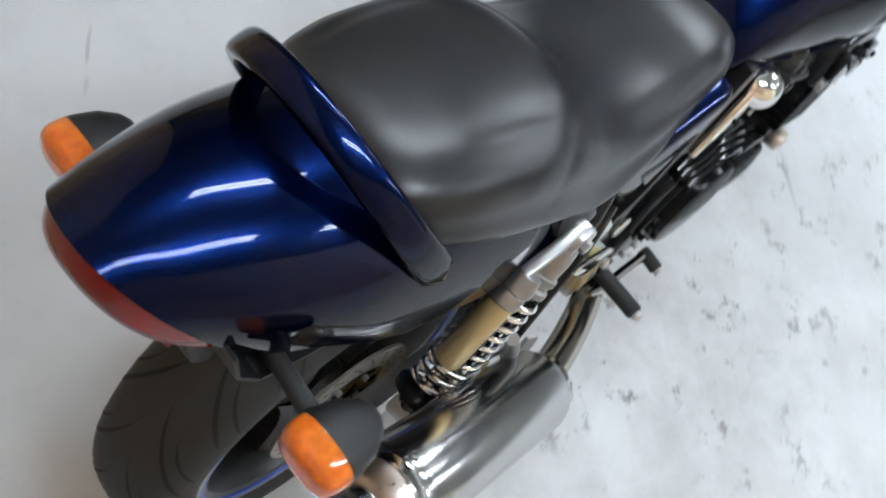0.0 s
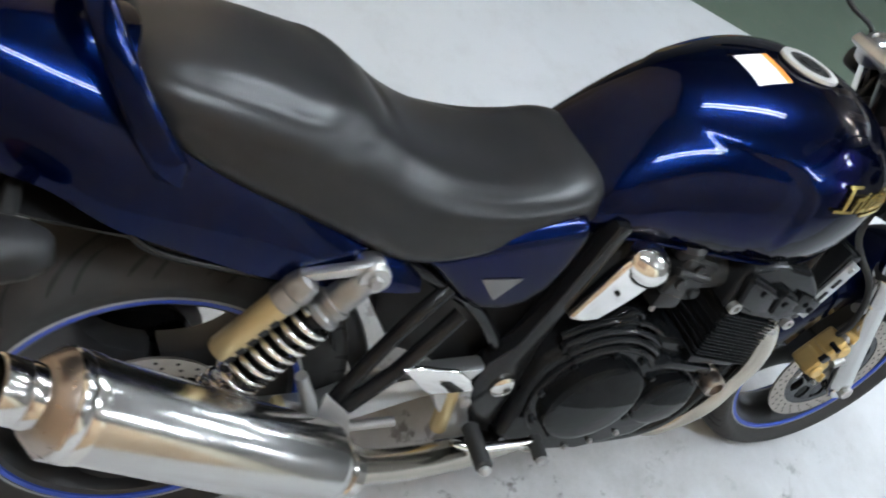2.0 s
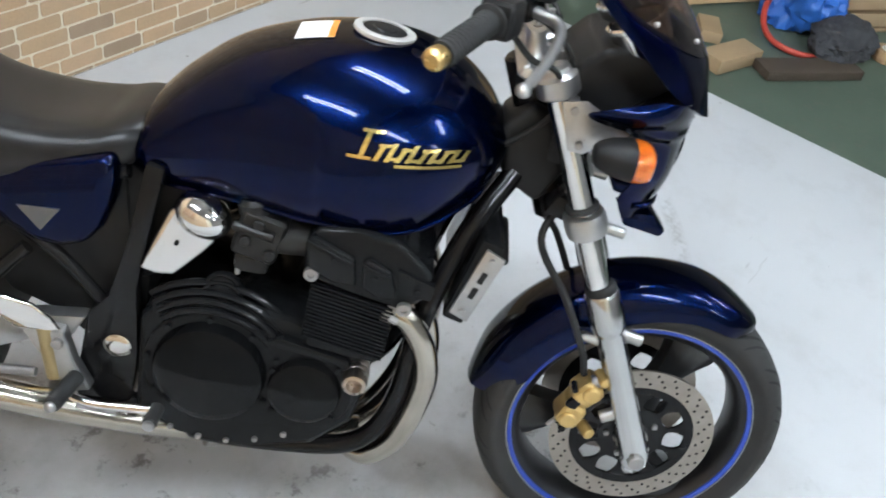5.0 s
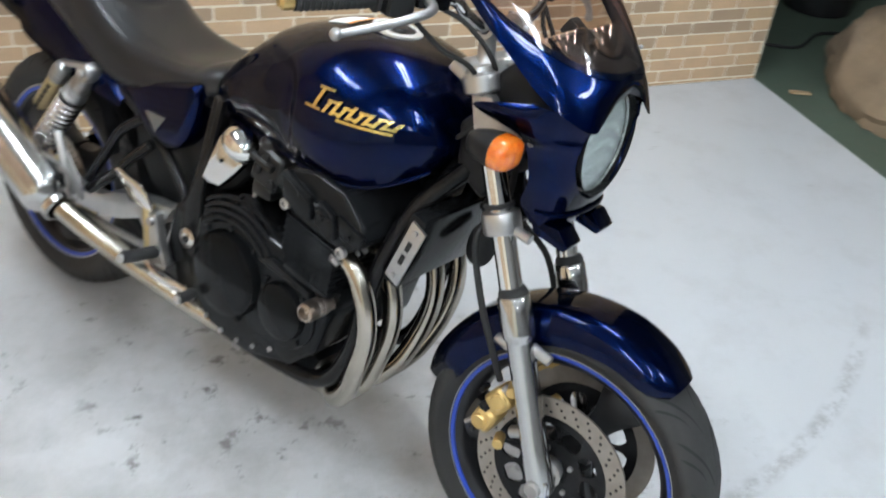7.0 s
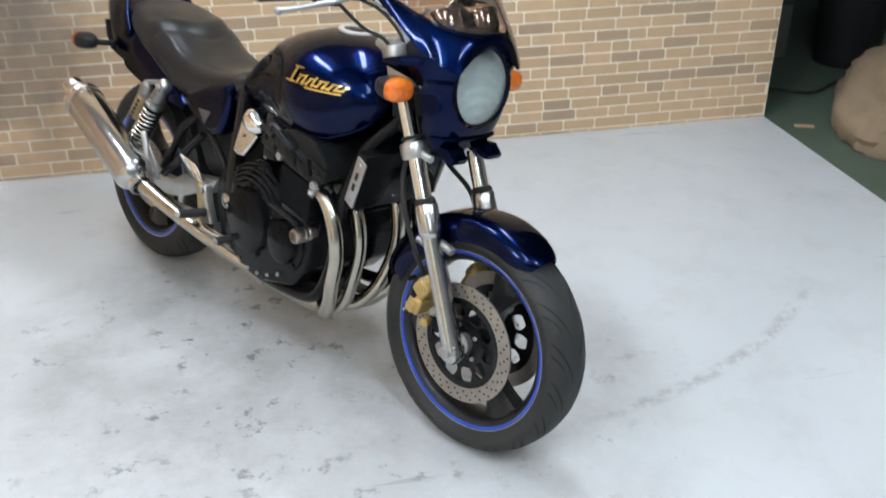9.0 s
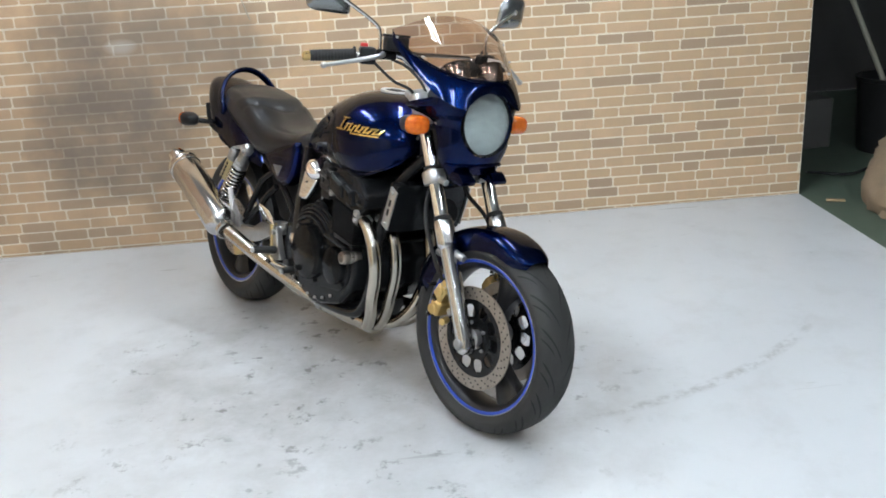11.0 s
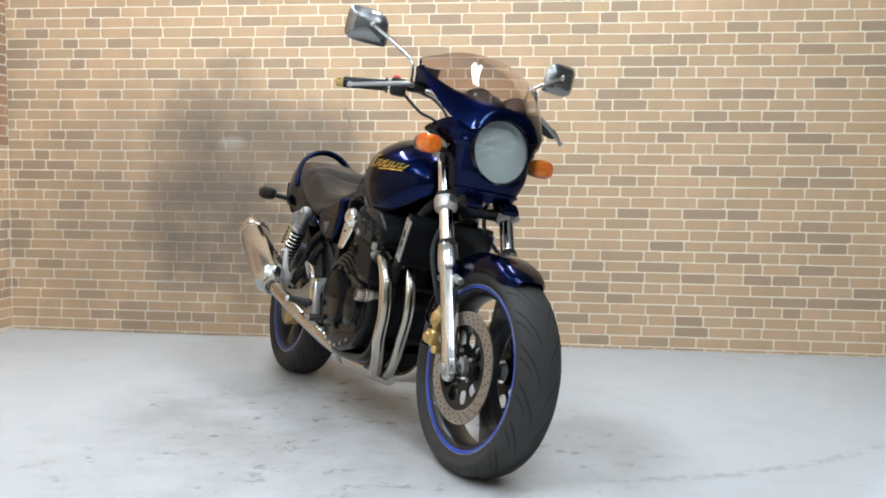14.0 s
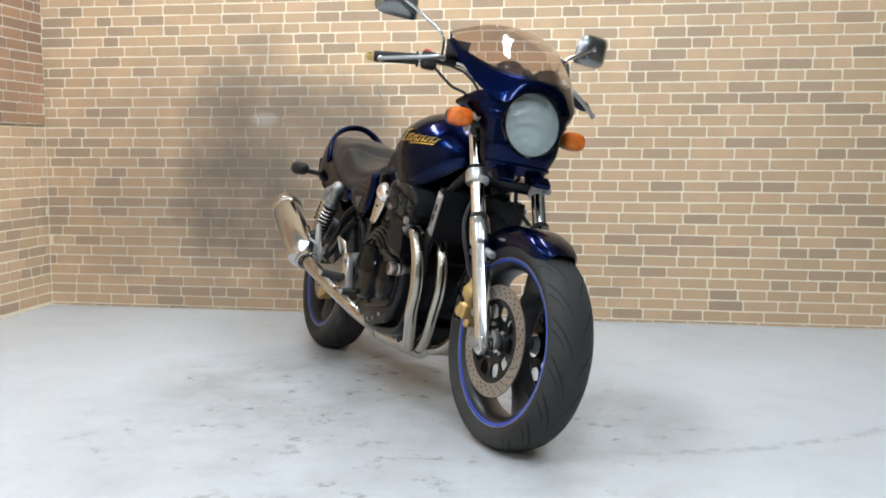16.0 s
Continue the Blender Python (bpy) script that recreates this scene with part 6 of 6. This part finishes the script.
roll = thing("tape_roll", lathe(bmesh.new(), [(0.034, 0.001), (0.058, 0.001), (0.060, 0.004), (0.060, 0.046), (0.058, 0.049), (0.034, 0.049), (0.034, 0.001)], (5.49, -1.845, 0), (0, 0, 1), 36, False), CARD, "roll of brown packing tape on the green floor", "tape roll")
part("core", lathe(bmesh.new(), [(0.031, 0.0015), (0.0345, 0.0015), (0.0345, 0.0505), (0.031, 0.0505), (0.031, 0.0015)], (5.49, -1.845, 0), (0, 0, 1), 32, False), TAPE, roll, "white paper core")
coil = [(5.98 + (0.11 - 0.004 * k / 6) * math.cos(k * 0.5), -1.90 + 0.10 * math.sin(k * 0.5), 0.012 + 0.0016 * k) for k in range(48)]
thing("rope_coil", tube(bmesh.new(), coil, 0.011, 8), HOSE, "coil of dull red cable on the green floor", "cable")
thing("plastic_bin", bevelled(lathe(bmesh.new(), [(0.17, 0.002), (0.20, 0.42), (0.21, 0.425), (0.21, 0.445), (0.19, 0.445), (0.16, 0.02)], (5.42, 0.72, 0), (0, 0, 1), 36), 0), PLASTIC, "black plastic bin in the dark storage area", "bin")
thing("grey_carton", moved(block((0, 0, 0.15), (0.34, 0.28, 0.30), 0.006), pose(4.95, 0.98, 0.0, 0, 0, 8)), worn(material("grey_card", (0.10, 0.095, 0.09), 0.85), (0.10, 0.095, 0.09), 20, 0.4, (0.7, 0.9)), "grey cardboard box in the dark storage area", "box")
thing("pole", rod((5.55, 0.70, 0.005), (5.02, 0.98, 1.35), 0.016, 12), worn(material("pale_pole", (0.40, 0.38, 0.30), 0.5), (0.40, 0.38, 0.30), 30, 0.4, (0.4, 0.6)), "pale pole leaning in the dark storage area", "pole")
thing("scrap", moved(block((0, 0, 0.006), (0.09, 0.025, 0.010), 0.003), pose(4.66, -0.17, 0, 0, 0, -20)), WOOD, "small wood scrap on the green floor", "scrap")
thing("cable", pipe([(4.75, 0.35, 0.008), (4.95, 0.25, 0.008), (5.2, 0.38, 0.008), (5.5, 0.30, 0.008), (5.8, 0.45, 0.008)], 0.008, 6, 8), GRIP, "black cable lying on the green floor", "cable")
# torn flap of wall covering
tear = tagged(part("wall_tear", shell([[(1.79 + 0.30 * (1.19 - z) + dx, -0.004 - lift * k, z) for k, dx in ((0.1, -0.004), (1.0, 0.003))] for z, lift in ((1.18, 0.002), (1.155, 0.007), (1.12, 0.010), (1.09, 0.006), (1.07, 0.002))], 0.0008), MORTAR_DARK, None, "curled tear in the printed wall covering", 40), "curled tear in the brick wall covering", "wall tear", kind="structure")

# ---- bricks, last: one by one where the camera passes nearest ----
COURSE = 0.0516
rnd = random.Random(7)


def courses(length, z0, z1):
    """Rows of (start, end, z) along a wall, with uneven lengths."""
    out, k = [], 0
    z = z0
    while z < z1 - 0.01:
        a = -rnd.uniform(0.0, 0.15)
        while a < length:
            b = a + rnd.choice((0.088, 0.128, 0.132, 0.15, 0.155, 0.16, 0.162, 0.17, 0.205))
            if min(b, length) - max(a, 0) > 0.02:
                out.append((max(a, 0.0), min(b, length), z))
            a = b
        z += COURSE
    return out


GAP, PROUD = 0.0056, 0.0018
chip = random.Random(19)


def slab(bm, a, b, z, h, put):
    """One brick face with rounded, slightly uneven edges; put turns (along, out, up) into the world."""
    def outline(g, out):
        x0, x1, z0, z1 = a + g, b - g, z + g, z + h - g
        r = min(0.0055, (x1 - x0) * 0.3, (z1 - z0) * 0.3)
        ring = [(x0 + r, z0), (x1 - r, z0), (x1, z0 + r), (x1, z1 - r), (x1 - r, z1), (x0 + r, z1), (x0, z1 - r), (x0, z0 + r)]
        return [(x + dx, out, max(q + dz, 0.0)) for (x, q), (dx, dz) in zip(ring, wobble)]
    wobble = [(chip.uniform(-0.0016, 0.0016), chip.uniform(-0.0014, 0.0014)) for _ in range(8)]
    v0 = [bm.verts.new(put(*p)) for p in outline(GAP / 2, -0.002)]
    v1 = [bm.verts.new(put(*p)) for p in outline(GAP / 2 + 0.001, PROUD)]
    bm.faces.new(v1)
    for i in range(8):
        bm.faces.new((v0[i], v0[(i + 1) % 8], v1[(i + 1) % 8], v1[i]))


shared = {}
back_rest, single = bmesh.new(), 0
on_back = lambda a, o, z: (a, 0.002 - o, z)  # noqa: E731
for a, b, z in courses(EDGE, 0.0155 - COURSE, HIGH_Z):
    if z < 0:
        slab(back_rest, a, b, 0.0, 0.0155, on_back)
        continue
    if 1.15 < (a + b) / 2 < 3.75 and z < 0.92 and single < 300 and a > 0 and b < EDGE:
        long = round(b - a, 3)
        key = (long, single % 4)
        if key not in shared:
            bm = bmesh.new()
            slab(bm, -long / 2, long / 2, 0, COURSE, lambda p, o, q: (p, 0.002 - o, q))
            shared[key] = part("brick", bm, BRICK_ONE, wall_back, "", 0)
            ob = shared[key]
        else:
            ob = new("brick", shared[key].data)
            ob.parent = wall_back
        ob.location = ((a + b) / 2, 0, z)
        single += 1
    else:
        slab(back_rest, a, b, z, COURSE, on_back)
tagged(part("brick_courses", back_rest, BRICK_MANY, wall_back, "tan and grey-brown bricks", 0), kind="stuff")
side_rest = bmesh.new()
for a, b, z in courses(4.5, 0.0155, HIGH_Z):
    slab(side_rest, a, b, z, COURSE, lambda p, o, q: (o - 0.002, -p, q))
tagged(part("brick_courses", side_rest, BRICK_MANY, wall_side, "tan and grey-brown bricks", 0), kind="stuff")

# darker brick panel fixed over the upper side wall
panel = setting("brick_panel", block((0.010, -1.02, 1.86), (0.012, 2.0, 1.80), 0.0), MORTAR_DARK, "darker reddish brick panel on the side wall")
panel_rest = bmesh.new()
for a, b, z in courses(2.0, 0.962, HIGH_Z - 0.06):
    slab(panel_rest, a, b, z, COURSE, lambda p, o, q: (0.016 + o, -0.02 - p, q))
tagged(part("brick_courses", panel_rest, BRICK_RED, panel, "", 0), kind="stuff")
